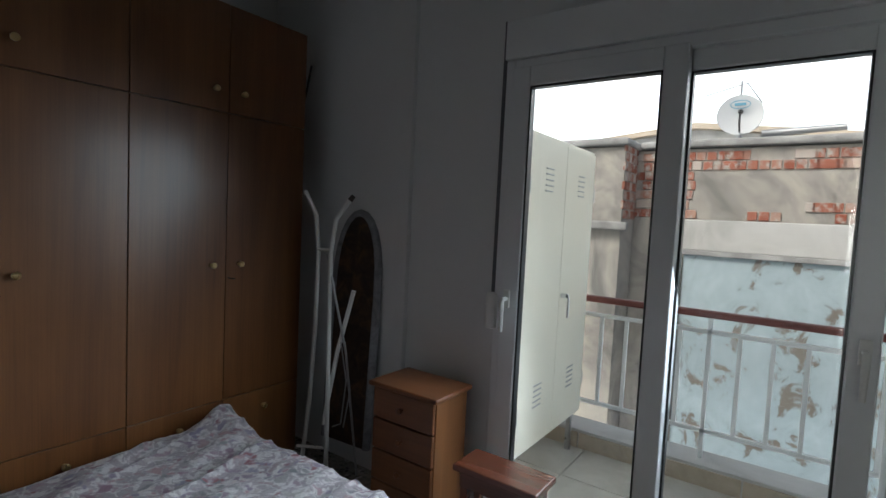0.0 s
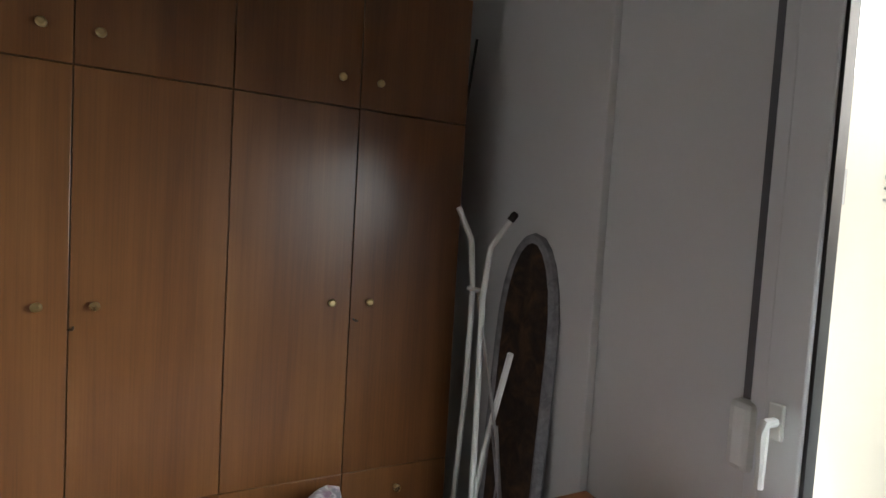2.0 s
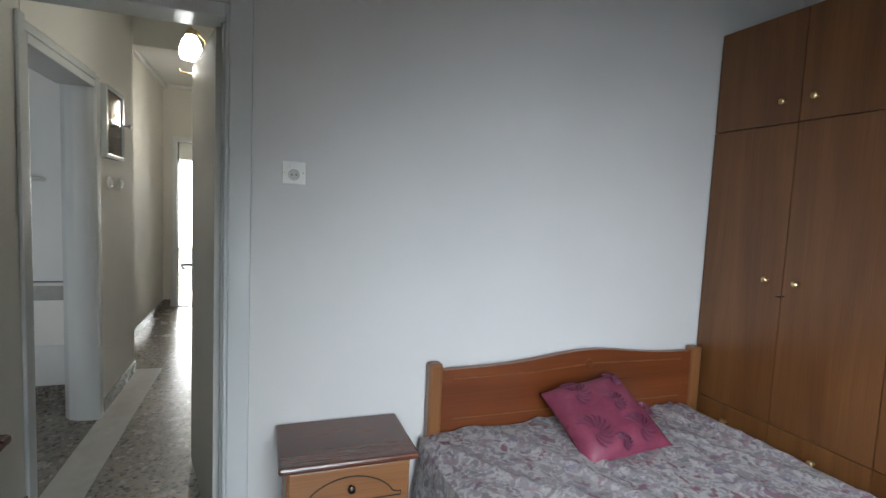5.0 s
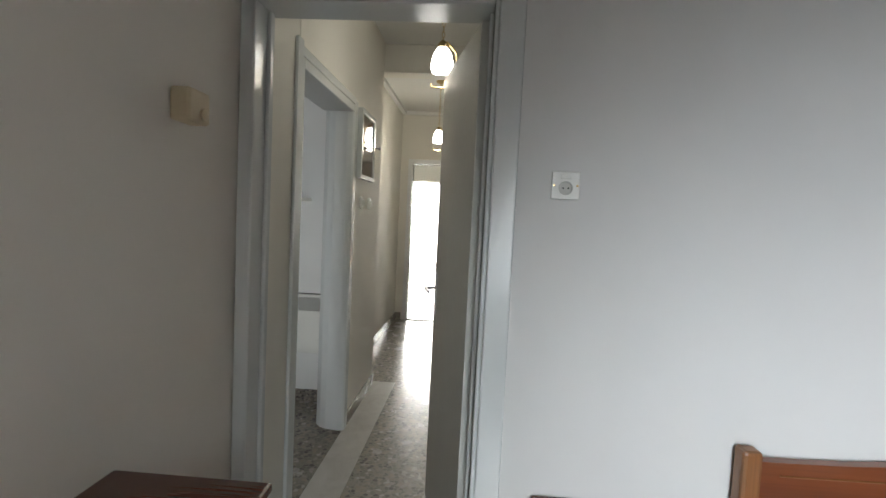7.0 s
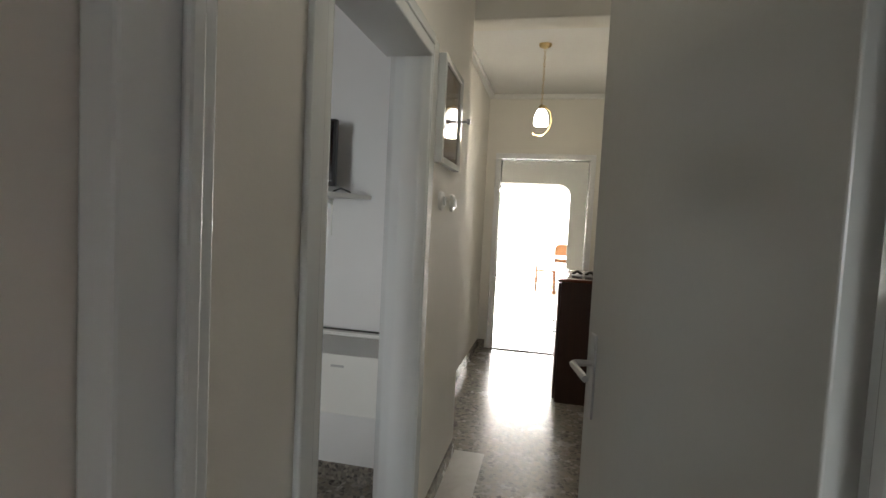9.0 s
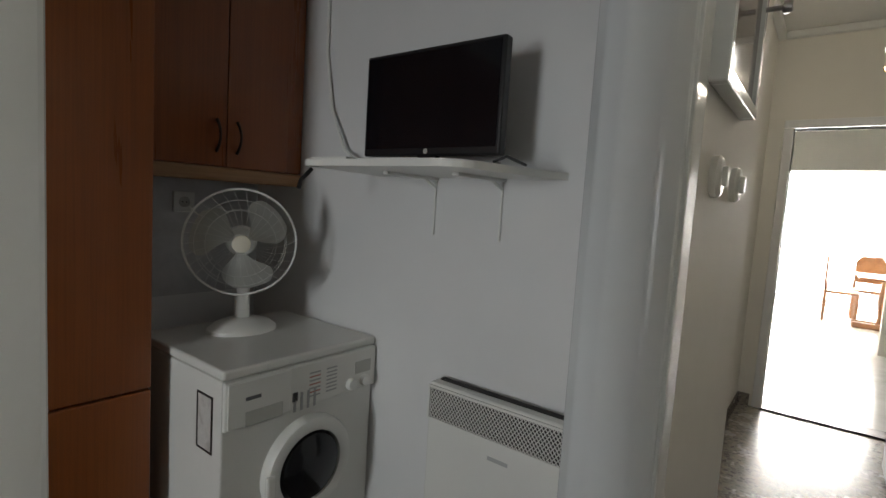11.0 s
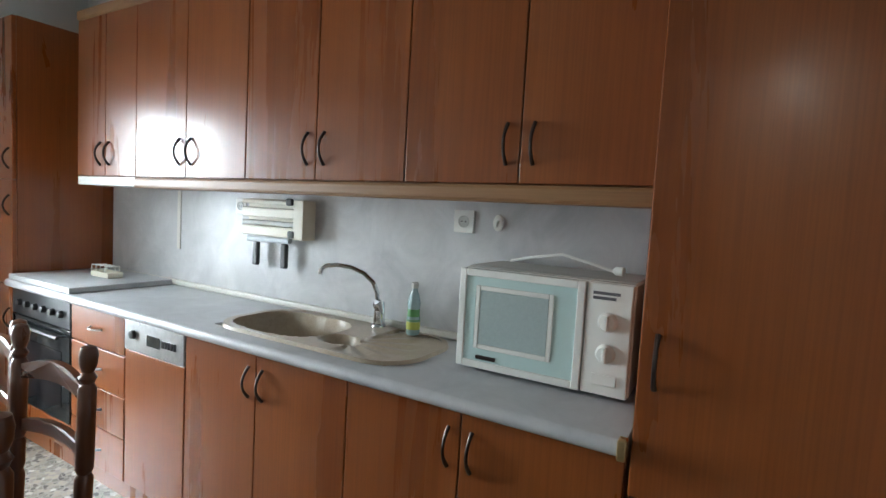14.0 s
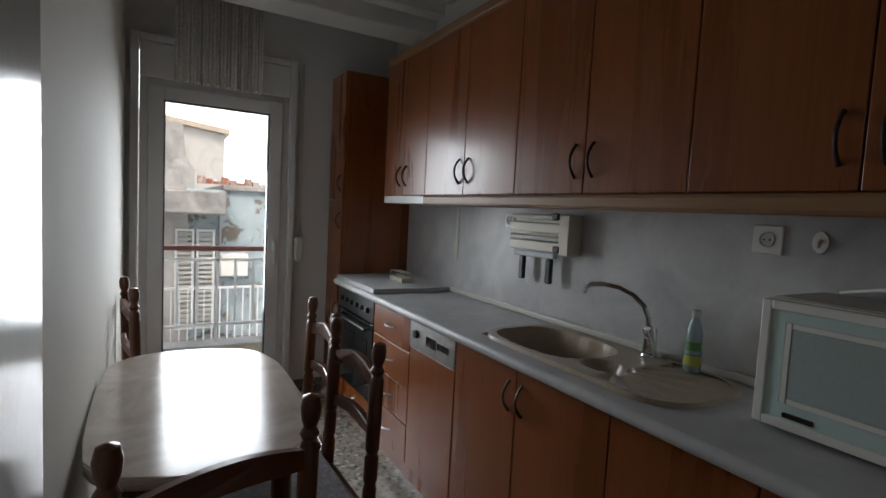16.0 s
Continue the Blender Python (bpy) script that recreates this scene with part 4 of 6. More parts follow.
base_unit(-0.655, 0.155, [(-0.655, -0.238), (-0.238, 0.155)], "cherry wood base cabinet with two doors under the microwave")
base_unit(0.155, 0.966, [(0.155, 0.564), (0.564, 0.966)], "cherry wood base cabinet with two doors under the sink", 0.70)
dw = thing("dishwasher", (1.18, -1.85, 0), "built-in dishwasher with a cherry wood front and steel control panel", "dishwasher")
part("body", B((0.968, 1.392, YB + 0.002, FY - 0.022, 0.10, 0.838)), "dark", dw)
part("front_panel", B((0.970, 1.390, FY - 0.02, FY, 0.105, 0.70), bev=0.0025), "kitchen", dw)
cp = part("control_panel", B((0.970, 1.390, FY - 0.02, FY + 0.004, 0.703, 0.834), bev=0.004), "steel", dw, "brushed steel control panel")
part("display", B((1.13, 1.22, FY + 0.0045, FY + 0.007, 0.745, 0.79)), "screen", cp)
part("dial", L((1.32, FY + 0.004, 0.775), (0, 1, 0), [(0.02, 0), (0.018, 0.012), (0.012, 0.013)], 18), "black", cp, "", True)
for k in range(5):
    part("button", B((1.02 + k * 0.02, 1.034 + k * 0.02, FY + 0.0045, FY + 0.009, 0.755, 0.785), bev=0.002), "black", cp)
du = thing("drawer_cabinet", (1.63, -1.85, 0), "cherry wood kitchen unit with four drawers", "cabinet", "kitchen base cabinets")
part("body", B((1.396, 1.863, YB + 0.002, FY - 0.021, 0.10, 0.838)), "kitchen", du)
part("plinth", B((0.968, 2.79, FY - 0.05, FY - 0.035, 0, 0.099)), "kitchen", du)
for z0, z1 in ((0.665, 0.834), (0.48, 0.66), (0.295, 0.475), (0.105, 0.29)):
    d = part("drawer", B((1.398, 1.861, FY - 0.02, FY, z0, z1), bev=0.003), "kitchen", du)
    bow_handle(d, 1.63, (z0 + z1) / 2, FY, False, 0.10, "steel")
ov = thing("oven", (2.18, -1.85, 0), "black built-in oven with a glass door and dials", "oven")
part("body", B((1.867, 2.50, YB + 0.002, FY - 0.022, 0.20, 0.838)), "black", ov)
pn = part("control_panel", B((1.869, 2.498, FY - 0.02, FY + 0.003, 0.70, 0.834), bev=0.003), "black", ov)
for k in range(6):
    part("dial", L((1.95 + k * 0.09, FY + 0.003, 0.765), (0, 1, 0), [(0.019, 0), (0.016, 0.018), (0.01, 0.02)], 16), "black", pn, "", True)
od = part("door", B((1.869, 2.498, FY - 0.02, FY + 0.004, 0.235, 0.695), bev=0.004), "oven_glass", ov)
part("window", B((1.95, 2.42, FY + 0.0045, FY + 0.006, 0.30, 0.58)), "screen", od, "dark oven window")
part("handle", T(([(1.93, FY + 0.03, 0.655), (2.44, FY + 0.03, 0.655)], 0.009), ([(1.95, FY, 0.655), (1.95, FY + 0.03, 0.655)], 0.006), ([(2.42, FY, 0.655), (2.42, FY + 0.03, 0.655)], 0.006)), "black", od, "", True)
bd = part("lower_drawer", B((1.869, 2.498, FY - 0.02, FY, 0.105, 0.228), bev=0.003), "kitchen", ov)
bow_handle(bd, 2.18, 0.17, FY, False, 0.1, "steel")

tc = thing("tall_cabinet", (2.65, -1.85, 0), "narrow tall cherry wood cabinet beside the balcony door", "cabinet")
part("body", B((2.505, 2.80, YB + 0.002, FY - 0.021, 0.0, 2.262), bev=0.002), "kitchen", tc)
for z0, z1, hz in ((0.105, 0.838, 0.66), (0.843, 1.405, 1.27), (1.41, 2.26, 1.52)):
    d = part("door", B((2.506, 2.798, FY - 0.02, FY, z0, z1), bev=0.003), "kitchen", tc)
    bow_handle(d, 2.54, hz, FY)

fc = thing("fridge_column", (-0.965, -1.85, 0), "tall cherry wood fridge housing with two doors", "cabinet")
part("body", B((-1.268, -0.662, YB + 0.002, FY - 0.018, 0.0, 2.345), bev=0.002), "kitchen", fc)
for z0, z1, hz in ((0.105, 0.742, 0.63), (0.75, 2.34, 1.06)):
    d = part("door", B((-1.266, -0.664, FY - 0.016, FY + 0.006, z0, z1), bev=0.004), "kitchen", fc)
    bow_handle(d, -0.70, hz, FY + 0.006, True, 0.12)

UY, UZ0, UZ1 = -1.76, 1.445, 2.235


def upper_unit(a, m, b, label, z1=UZ1, z0=UZ0):
    u = thing("wall_cabinet", ((a + b) / 2, -1.93, z0), label, "cabinet", "kitchen wall cabinets")
    part("body", B((a + 0.001, b - 0.001, YB + 0.002, UY - 0.021, z0, z1)), "kitchen", u)
    for p, q, hx in ((a, m, m - 0.04), (m, b, m + 0.04)):
        d = part("door", B((p + 0.002, q - 0.002, UY - 0.02, UY, z0 + 0.002, z1), bev=0.0025), "kitchen", u)
        bow_handle(d, hx, z0 + 0.112, UY, True, 0.115)
    return u


lab = "cherry wood wall cabinet with two doors and dark bow handles"
upper_unit(-0.66, -0.288, 0.099, lab)
upper_unit(0.099, 0.485, 0.86, lab)
upper_unit(0.86, 1.249, 1.637, lab)
hood = upper_unit(1.637, 1.911, 2.185, "cherry wood cabinet housing the cooker hood")
part("hood_base", B((1.64, 2.182, YB + 0.01, UY + 0.0, UZ0 - 0.045, UZ0 - 0.001), bev=0.004), "enamel", hood, "white cooker hood underside")
upper_unit(-1.92, -1.588, -1.272, "cherry wood wall cabinet above the washing machine", 2.34, 1.46)
for a, b, z, nm in ((-0.66, 1.637, UZ0, "light_rail"), (-1.925, -1.272, 1.46, "light_rail"), (-0.66, 2.185, UZ1 + 0.052, "cornice_rail")):
    t = thing(nm, ((a + b) / 2, UY, z), "oak coloured moulding along the wall cabinets", "moulding")
    part("moulding", B((a, b, UY - 0.05, UY + 0.012, z - 0.052, z - 0.001), bev=0.012), "kitchen_edge", t)

sb = structure("splashback", B((-0.66, 2.5, YB + 0.0005, YB + 0.006, CT + 0.02, 1.44), (-1.93, -1.27, YB + 0.0005, YB + 0.006, 0.93, 1.46)), "splash", "grey marbled laminate splashback", "splashback")
structure("splashback_joint", B((1.80, 1.83, YB + 0.006, YB + 0.011, 1.08, 1.44), bev=0.001), "strip", "cream cover strip on the splashback", "trim")
structure("seal_strip", B((-0.66, 2.5, YB + 0.006, YB + 0.03, CT + 0.0005, CT + 0.03), bev=0.008), "strip", "cream sealing strip along the worktop", "trim")

# worktop with the sink cut out
SX0, SX1, SY0, SY1 = 0.0, 0.90, -2.05, -1.63
wt = thing("worktop", (0.92, -1.84, CT), "grey mottled laminate worktop with a rounded front edge", "worktop")
for a, b, c, d in ((-0.655, 0.06, YB + 0.006, FY + 0.02), (0.884, 2.50, YB + 0.006, FY + 0.02), (0.06, 0.884, YB + 0.006, -2.034), (0.06, 0.884, -1.655, FY + 0.02)):
    part("slab", B((a, b, c, d, 0.84, CT)), "counter", wt)
part("front_edge", tube(bmesh.new(), [(-0.655, FY + 0.02, CT - 0.02), (2.50, FY + 0.02, CT - 0.02)], 0.02, 16), "counter", wt, "", True)
part("end_strip", B((-0.66, -0.640, FY + 0.015, FY + 0.045, 0.838, CT + 0.006), bev=0.004), "brass", wt, "chipped brass-coloured end strip")


def rim_pts(grow, n=12):
    """Outline of the sink: rounded at both ends, fuller at the drainer."""
    x0, x1, y0, y1 = SX0 - grow, SX1 + grow, SY0 - grow, SY1 + grow
    r, pts = 0.15 + grow, []
    for cx, cy, a0 in ((x1 - r, y1 - r, 0), (x0 + r, y1 - r, 90), (x0 + r, y0 + r, 180), (x1 - r, y0 + r, 270)):
        pts += [(cx + r * math.cos(radians(a0 + 90 * k / n)), cy + r * math.sin(radians(a0 + 90 * k / n))) for k in range(n + 1)]
    return pts


def sink():
    s = thing("sink", (0.46, -1.85, CT), "beige composite sink with a ribbed draining board", "sink")
    bm = bmesh.new()
    n = 14

    def ringv(pts, z):
        return [bm.verts.new((x, y, z)) for x, y in pts]

    def link(a, b):
        for k in range(len(a)):
            bm.faces.new((a[k], a[(k + 1) % len(a)], b[(k + 1) % len(b)], b[k]))
    o1 = ringv(rim_pts(0.0), CT + 0.001)
    o2 = ringv(rim_pts(-0.004), CT + 0.014)
    o3 = ringv(rim_pts(-0.022), CT + 0.014)
    link(o1, o2), link(o2, o3)
    part("rim", bm, "sink", s, "", True)
    # deck with a bowl sunk in its far half
    bm = bmesh.new()
    nx, ny = 90, 44
    g = []
    inner = rim_pts(-0.02)
    for i in range(nx + 1):
        row = []
        for j in range(ny + 1):
            x = SX0 + 0.015 + (SX1 - SX0 - 0.03) * i / nx
            y = SY0 + 0.015 + (SY1 - SY0 - 0.03) * j / ny
            r = 0.135
            cx = min(max(x, SX0 + 0.015 + r), SX1 - 0.015 - r)
            cy = min(max(y, SY0 + 0.015 + r), SY1 - 0.015 - r)
            dd = math.hypot(x - cx, y - cy)
            if dd > r:
                x, y = cx + (x - cx) * r / dd, cy + (y - cy) * r / dd
            z = CT + 0.012
            bx, by = (x - 0.65) / 0.225, (y + 1.835) / 0.165
            e = (abs(bx) ** 3 + abs(by) ** 3) ** (1 / 3)
            if e < 1:
                z -= 0.15 * min(1, (1 - e) / 0.16) ** 0.7
            hx, hy = (x - 0.345) / 0.075, (y + 1.77) / 0.062
            eh = math.hypot(hx, hy)
            if eh < 1 and e >= 1:
                z -= 0.05 * min(1, (1 - eh) / 0.35)
            if x < 0.28:
                a = math.atan2(y + 1.80, 0.34 - x)
                rr = math.hypot(y + 1.80, 0.34 - x)
                z += -0.007 + 0.004 * math.cos(a * 17) * min(1, max(0, (rr - 0.06) / 0.04)) * max(0.0, min(1, (0.27 - rr) / 0.05))
            row.append(bm.verts.new((x, y, z)))
        g.append(row)
    for i in range(nx):
        for j in range(ny):
            try:
                bm.faces.new((g[i][j], g[i + 1][j], g[i + 1][j + 1], g[i][j + 1]))
            except ValueError:
                pass
    part("basin", bm, "sink", s, "", True)
    part("drain", L((0.65, -1.835, CT - 0.137), (0, 0, 1), [(0.04, 0), (0.04, 0.003), (0.02, 0.002)], 20), "steel", s, "", True)


sink()
tp = thing("tap", (0.375, -2.03, CT + 0.012), "chrome swan-neck mixer tap", "tap")
part("base", L((0.375, -2.03, CT + 0.012), (0, 0, 1), [(0.03, 0), (0.028, 0.008), (0.024, 0.012), (0.022, 0.07), (0.02, 0.085)], 20), "chrome", tp, "", True)
part("spout", T(([(0.385, -2.03, 0.965), (0.388, -2.03, 1.02), (0.402, -2.018, 1.065), (0.43, -1.992, 1.10), (0.468, -1.96, 1.122), (0.51, -1.925, 1.13), (0.545, -1.898, 1.124), (0.56, -1.888, 1.108), (0.562, -1.886, 1.09)], [0.011, 0.0095, 0.009, 0.009, 0.009, 0.009, 0.009, 0.01, 0.0105])), "chrome", tp, "", True)
part("lever", T(([(0.375, -2.03, CT + 0.085), (0.36, -2.0, CT + 0.105), (0.335, -1.985, CT + 0.11), (0.32, -1.98, CT + 0.075)], [0.021, 0.022, 0.018, 0.008])), "chrome", tp, "", True)
bo = thing("washing_up_bottle", (0.205, -2.02, CT + 0.008), "clear washing-up liquid bottle with a green and yellow label", "bottle")
part("bottle", L((0.205, -2.02, CT + 0.008), (0, 0, 1), [(0.022, 0), (0.026, 0.006), (0.026, 0.06), (0.022, 0.09), (0.025, 0.12), (0.019, 0.15), (0.011, 0.17), (0.011, 0.178)], 20), "bottle", bo, "", True)
part("cap", L((0.205, -2.02, CT + 0.186), (0, 0, 1), [(0.014, 0), (0.014, 0.02), (0.009, 0.023)], 16), "panel_grey", bo, "", True)
part("label", L((0.205, -2.02, CT + 0.03), (0, 0, 1), [(0.0266, 0), (0.0266, 0.03)], 20), "label_yellow", bo, "yellow lower label", True)
part("label", L((0.205, -2.02, CT + 0.062), (0, 0, 1), [(0.0266, 0), (0.0232, 0.028), (0.0245, 0.045)], 20), "label_green", bo, "green upper label", True)


def microwave():
    m = thing("microwave", (-0.33, -1.96, CT), "white microwave oven with a mint green glass door", "microwave")
    x0, x1, y0, y1, z0, z1 = -0.617, -0.112, -2.085, -1.81, CT + 0.012, CT + 0.315
    part("body", B((x0, x1, y0, y1, z0, z1), bev=0.006), "enamel", m)
    part("cover", B((x0 + 0.004, x1 - 0.004, y0 + 0.005, y1 - 0.02, z1, z1 + 0.003), bev=0.001), "panel_grey", m, "grey painted steel top")
    xs = x0 + 0.125
    d = part("door", frame_bm_xz(xs, x1, z0 + 0.002, z1 - 0.002, 0.022, y1 + 0.001, y1 + 0.028), "enamel", m)
    part("glass", B((xs + 0.02, x1 - 0.02, y1 + 0.004, y1 + 0.022, z0 + 0.022, z1 - 0.022)), "mint", d, "mint green glass")
    part("window_frame", frame_bm_xz(xs + 0.085, x1 - 0.055, z0 + 0.062, z1 - 0.05, 0.014, y1 + 0.0225, y1 + 0.025), "enamel", d)
    part("window", B((xs + 0.10, x1 - 0.07, y1 + 0.0225, y1 + 0.0245, z0 + 0.077, z1 - 0.065)), "mint_dark", d, "dark perforated window")
    part("badge", B((x1 - 0.13, x1 - 0.065, y1 + 0.0225, y1 + 0.025, z0 + 0.03, z0 + 0.042), bev=0.003), "bronze", d)
    pnl = part("control_panel", B((x0 + 0.003, xs - 0.003, y1 + 0.001, y1 + 0.024, z0 + 0.002, z1 - 0.002), bev=0.004), "white", m)
    for z in (z0 + 0.115, z0 + 0.20):
        k = part("dial", L(((x0 + xs) / 2, y1 + 0.024, z), (0, 1, 0), [(0.026, 0), (0.025, 0.006), (0.021, 0.012), (0.02, 0.014)], 22), "white", pnl, "", True)
        part("grip", B(((x0 + xs) / 2 - 0.005, (x0 + xs) / 2 + 0.005, y1 + 0.036, y1 + 0.048, z - 0.02, z + 0.02), bev=0.003), "white", k)
    part("button", B((x0 + 0.03, xs - 0.03, y1 + 0.024, y1 + 0.028, z0 + 0.03, z0 + 0.06), bev=0.002), "white", pnl)
    for q in range(2):
        part("lettering", B((x0 + 0.035 + 0.01 * q, xs - 0.02, y1 + 0.0245, y1 + 0.0252, z1 - 0.032 - 0.013 * q, z1 - 0.024 - 0.013 * q)), "print", pnl)
    for x in (x0 + 0.04, x1 - 0.04):
        for y in (y0 + 0.04, y1 - 0.03):
            part("foot", L((x, y, CT + 0.0005), (0, 0, 1), [(0.012, 0), (0.014, 0.0115)], 10), "black", m)
    c = thing("power_cable", (-0.4, -2.0, z1 + 0.004), "white power cable with a plug lying on the microwave", "cable")
    part("cord", T(([(-0.16, -2.06, z1 + 0.008), (-0.25, -2.02, z1 + 0.03), (-0.36, -1.99, z1 + 0.05), (-0.46, -1.98, z1 + 0.03), (-0.52, -1.98, z1 + 0.014)], 0.0045)), "white", c, "", True)
    part("plug", L((-0.52, -1.98, z1 + 0.016), (-1, 0.1, 0), [(0.006, 0), (0.013, 0.008), (0.014, 0.03), (0.008, 0.034)], 14), "white", c, "", True)


def frame_bm_xz(x0, x1, z0, z1, w, y0, y1, bev=0.003):
    return B((x0, x0 + w, y0, y1, z0, z1), (x1 - w, x1, y0, y1, z0, z1), (x0 + w, x1 - w, y0, y1, z1 - w, z1), (x0 + w, x1 - w, y0, y1, z0, z0 + w), bev=bev)


microwave()
wall_plate("socket", "white square wall socket over the worktop", (0.047, YB + 0.0065, 1.328), (0, 1, 0), 0.085, 0.085)
wall_plate("socket", "white wall socket beside the wrap dispenser", (1.30, YB + 0.0065, 1.335), (0, 1, 0), 0.075, 0.075)
wall_plate("socket", "white wall socket behind the fan", (-1.59, YB + 0.0065, 1.318), (0, 1, 0), 0.085, 0.085)
hk = thing("wall_hook", (-0.09, YB + 0.0065, 1.33), "small white oval adhesive wall hook", "hook")
part("plate", S(ellipse(-0.09, 1.33, 0.02, 0.03), "y", YB + 0.0065, YB + 0.012, 0.001), "white", hk)
part("hook", T(([(-0.09, YB + 0.012, 1.335), (-0.09, YB + 0.024, 1.325), (-0.09, YB + 0.024, 1.315)], 0.006)), "white", hk, "", True)
wdz = thing("wrap_dispenser", (1.03, YB + 0.03, 1.29), "white wall-mounted wrap dispenser with knives hung below", "dispenser")
part("case", B((0.80, 0.86, YB + 0.0065, YB + 0.085, 1.20, 1.375), (0.86, 1.22, YB + 0.0065, YB + 0.03, 1.20, 1.375), bev=0.004), "ivory", wdz)
for z0, z1, mt in ((1.205, 1.25, "ivory"), (1.255, 1.275, "panel_grey"), (1.29, 1.335, "ivory"), (1.352, 1.372, "ivory")):
    part("flap", B((0.862, 1.215, YB + 0.03, YB + 0.075, z0, z1), bev=0.006), mt, wdz)
for x, z in ((0.885, 1.365), (0.87, 1.222)):
    part("clip", B((x - 0.02, x + 0.02, YB + 0.075, YB + 0.09, z - 0.016, z + 0.016), bev=0.007), "black", wdz)
part("film_roll", T(([(0.90, YB + 0.06, 1.19), (1.18, YB + 0.06, 1.185)], 0.013)), "opal", wdz, "crumpled clear film hanging out", True)
for x in (1.135, 0.945):
    kn = thing("knife", (x, YB + 0.05, 1.13), "kitchen knife with a black handle hanging on the wall", "knife", "hanging knives")
    part("handle", B((x - 0.019, x + 0.019, YB + 0.038, YB + 0.06, 1.06, 1.175), bev=0.009), "black", kn)
    part("blade", B((x - 0.01, x + 0.01, YB + 0.047, YB + 0.050, 1.17, 1.26)), "steel", kn)
hb = thing("cooktop_cover", (2.15, -1.84, CT), "grey laminate cover board lying over the cooktop", "board")
part("board", B((1.84, 2.495, -2.09, -1.575, CT + 0.001, CT + 0.028), bev=0.003), "counter", hb)
rk = thing("wire_rack", (2.1, -1.86, CT + 0.03), "small white wire rack on the cooktop cover", "rack")
part("tray", B((2.02, 2.20, -1.91, -1.83, CT + 0.029, CT + 0.06), bev=0.006), "ivory", rk)
for k in range(4):
    part("wire", T(([(2.04 + k * 0.045, -1.90, CT + 0.06), (2.04 + k * 0.045, -1.90, CT + 0.09), (2.07 + k * 0.045, -1.84, CT + 0.09), (2.07 + k * 0.045, -1.84, CT + 0.06)], 0.003), n=6), "white", rk)

# washing machine
wm = thing("washing_machine", (-1.62, -1.55, 0), "white front-loading washing machine", "washing machine")
WX0, WX1, WF, WT = -1.922, -1.328, -1.275, 0.865
part("body", B((WX0, WX1, -1.84, WF - 0.01, 0.012, WT - 0.032), bev=0.006), "enamel", wm)
part("top", B((WX0 - 0.002, WX1 + 0.002, -1.84, WF, WT - 0.03, WT), bev=0.008), "enamel", wm)
pn = part("control_panel", B((WX0, WX1, WF - 0.008, WF + 0.008, 0.685, WT - 0.033), bev=0.006), "white", wm)
dd = part("detergent_drawer", B((WX1 - 0.215, WX1 - 0.006, WF + 0.0085, WF + 0.016, 0.692, WT - 0.038), bev=0.003), "white", pn)
part("grip", B((WX1 - 0.185, WX1 - 0.06, WF + 0.0165, WF + 0.019, 0.69, 0.735), bev=0.002), "panel_grey", dd)
part("lettering", B((WX1 - 0.11, WX1 - 0.06, WF + 0.0165, WF + 0.0172, 0.768, 0.779)), "print", dd)
for x, mt in ((-1.62, "red_print"), (-1.69, "grille")):
    for k in range(7):
        part("lettering", B((x - 0.045, x, WF + 0.0085, WF + 0.0092, 0.792 - k * 0.013, 0.797 - k * 0.013)), mt if k % 2 else "grille", pn)
for k in range(4):
    part("lettering", B((-1.56 - 0.026 * k, -1.57 - 0.026 * k, WF + 0.0085, WF + 0.0092, 0.68, 0.74)), "grille", pn)
part("lettering", B((-1.575, -1.555, WF + 0.0085, WF + 0.0092, 0.715, 0.745)), "print", pn)
for x in (-1.80, -1.865):
    part("dial", L((x, WF + 0.008, 0.715), (0, 1, 0), [(0.021, 0), (0.019, 0.016), (0.014, 0.018)], 20), "white", pn, "", True)
part("window", B((-1.895, -1.82, WF + 0.0085, WF + 0.010, 0.745, 0.79), bev=0.0005), "panel_grey", pn)
dc = (-1.63, WF - 0.008, 0.478)
dr2 = part("door", L(dc, (0, 1, 0), [(0.172, 0), (0.172, 0.02), (0.164, 0.035), (0.145, 0.04), (0.122, 0.032), (0.12, 0.01)], 40), "enamel", wm, "", True)
part("glass", L(dc, (0, 1, 0), [(0.121, 0.012), (0.11, 0.034), (0.08, 0.044), (0.03, 0.049), (0.001, 0.05)], 40), "screen", dr2, "dark round door glass", True)
part("door_grip", B((-1.49, -1.455, WF + 0.02, WF + 0.038, 0.43, 0.51), bev=0.008), "enamel", dr2)
part("base", B((WX0 + 0.005, WX1 - 0.005, WF - 0.02, WF - 0.012, 0.012, 0.09)), "panel_grey", wm)
stk = part("sticker", frame_bm(-1.42, -1.33, 0.60, 0.775, 0.006, WX1, WX1 + 0.004, 0.001), "bronze", wm, "framed paper sticker on the side")
part("paper", B((WX1, WX1 + 0.002, -1.414, -1.336, 0.606, 0.769)), "paper", stk)
for x in (WX0 + 0.05, WX1 - 0.05):
    for y in (-1.79, -1.33):
        part("foot", L((x, y, 0), (0, 0, 1), [(0.02, 0), (0.02, 0.012)], 12), "black", wm)


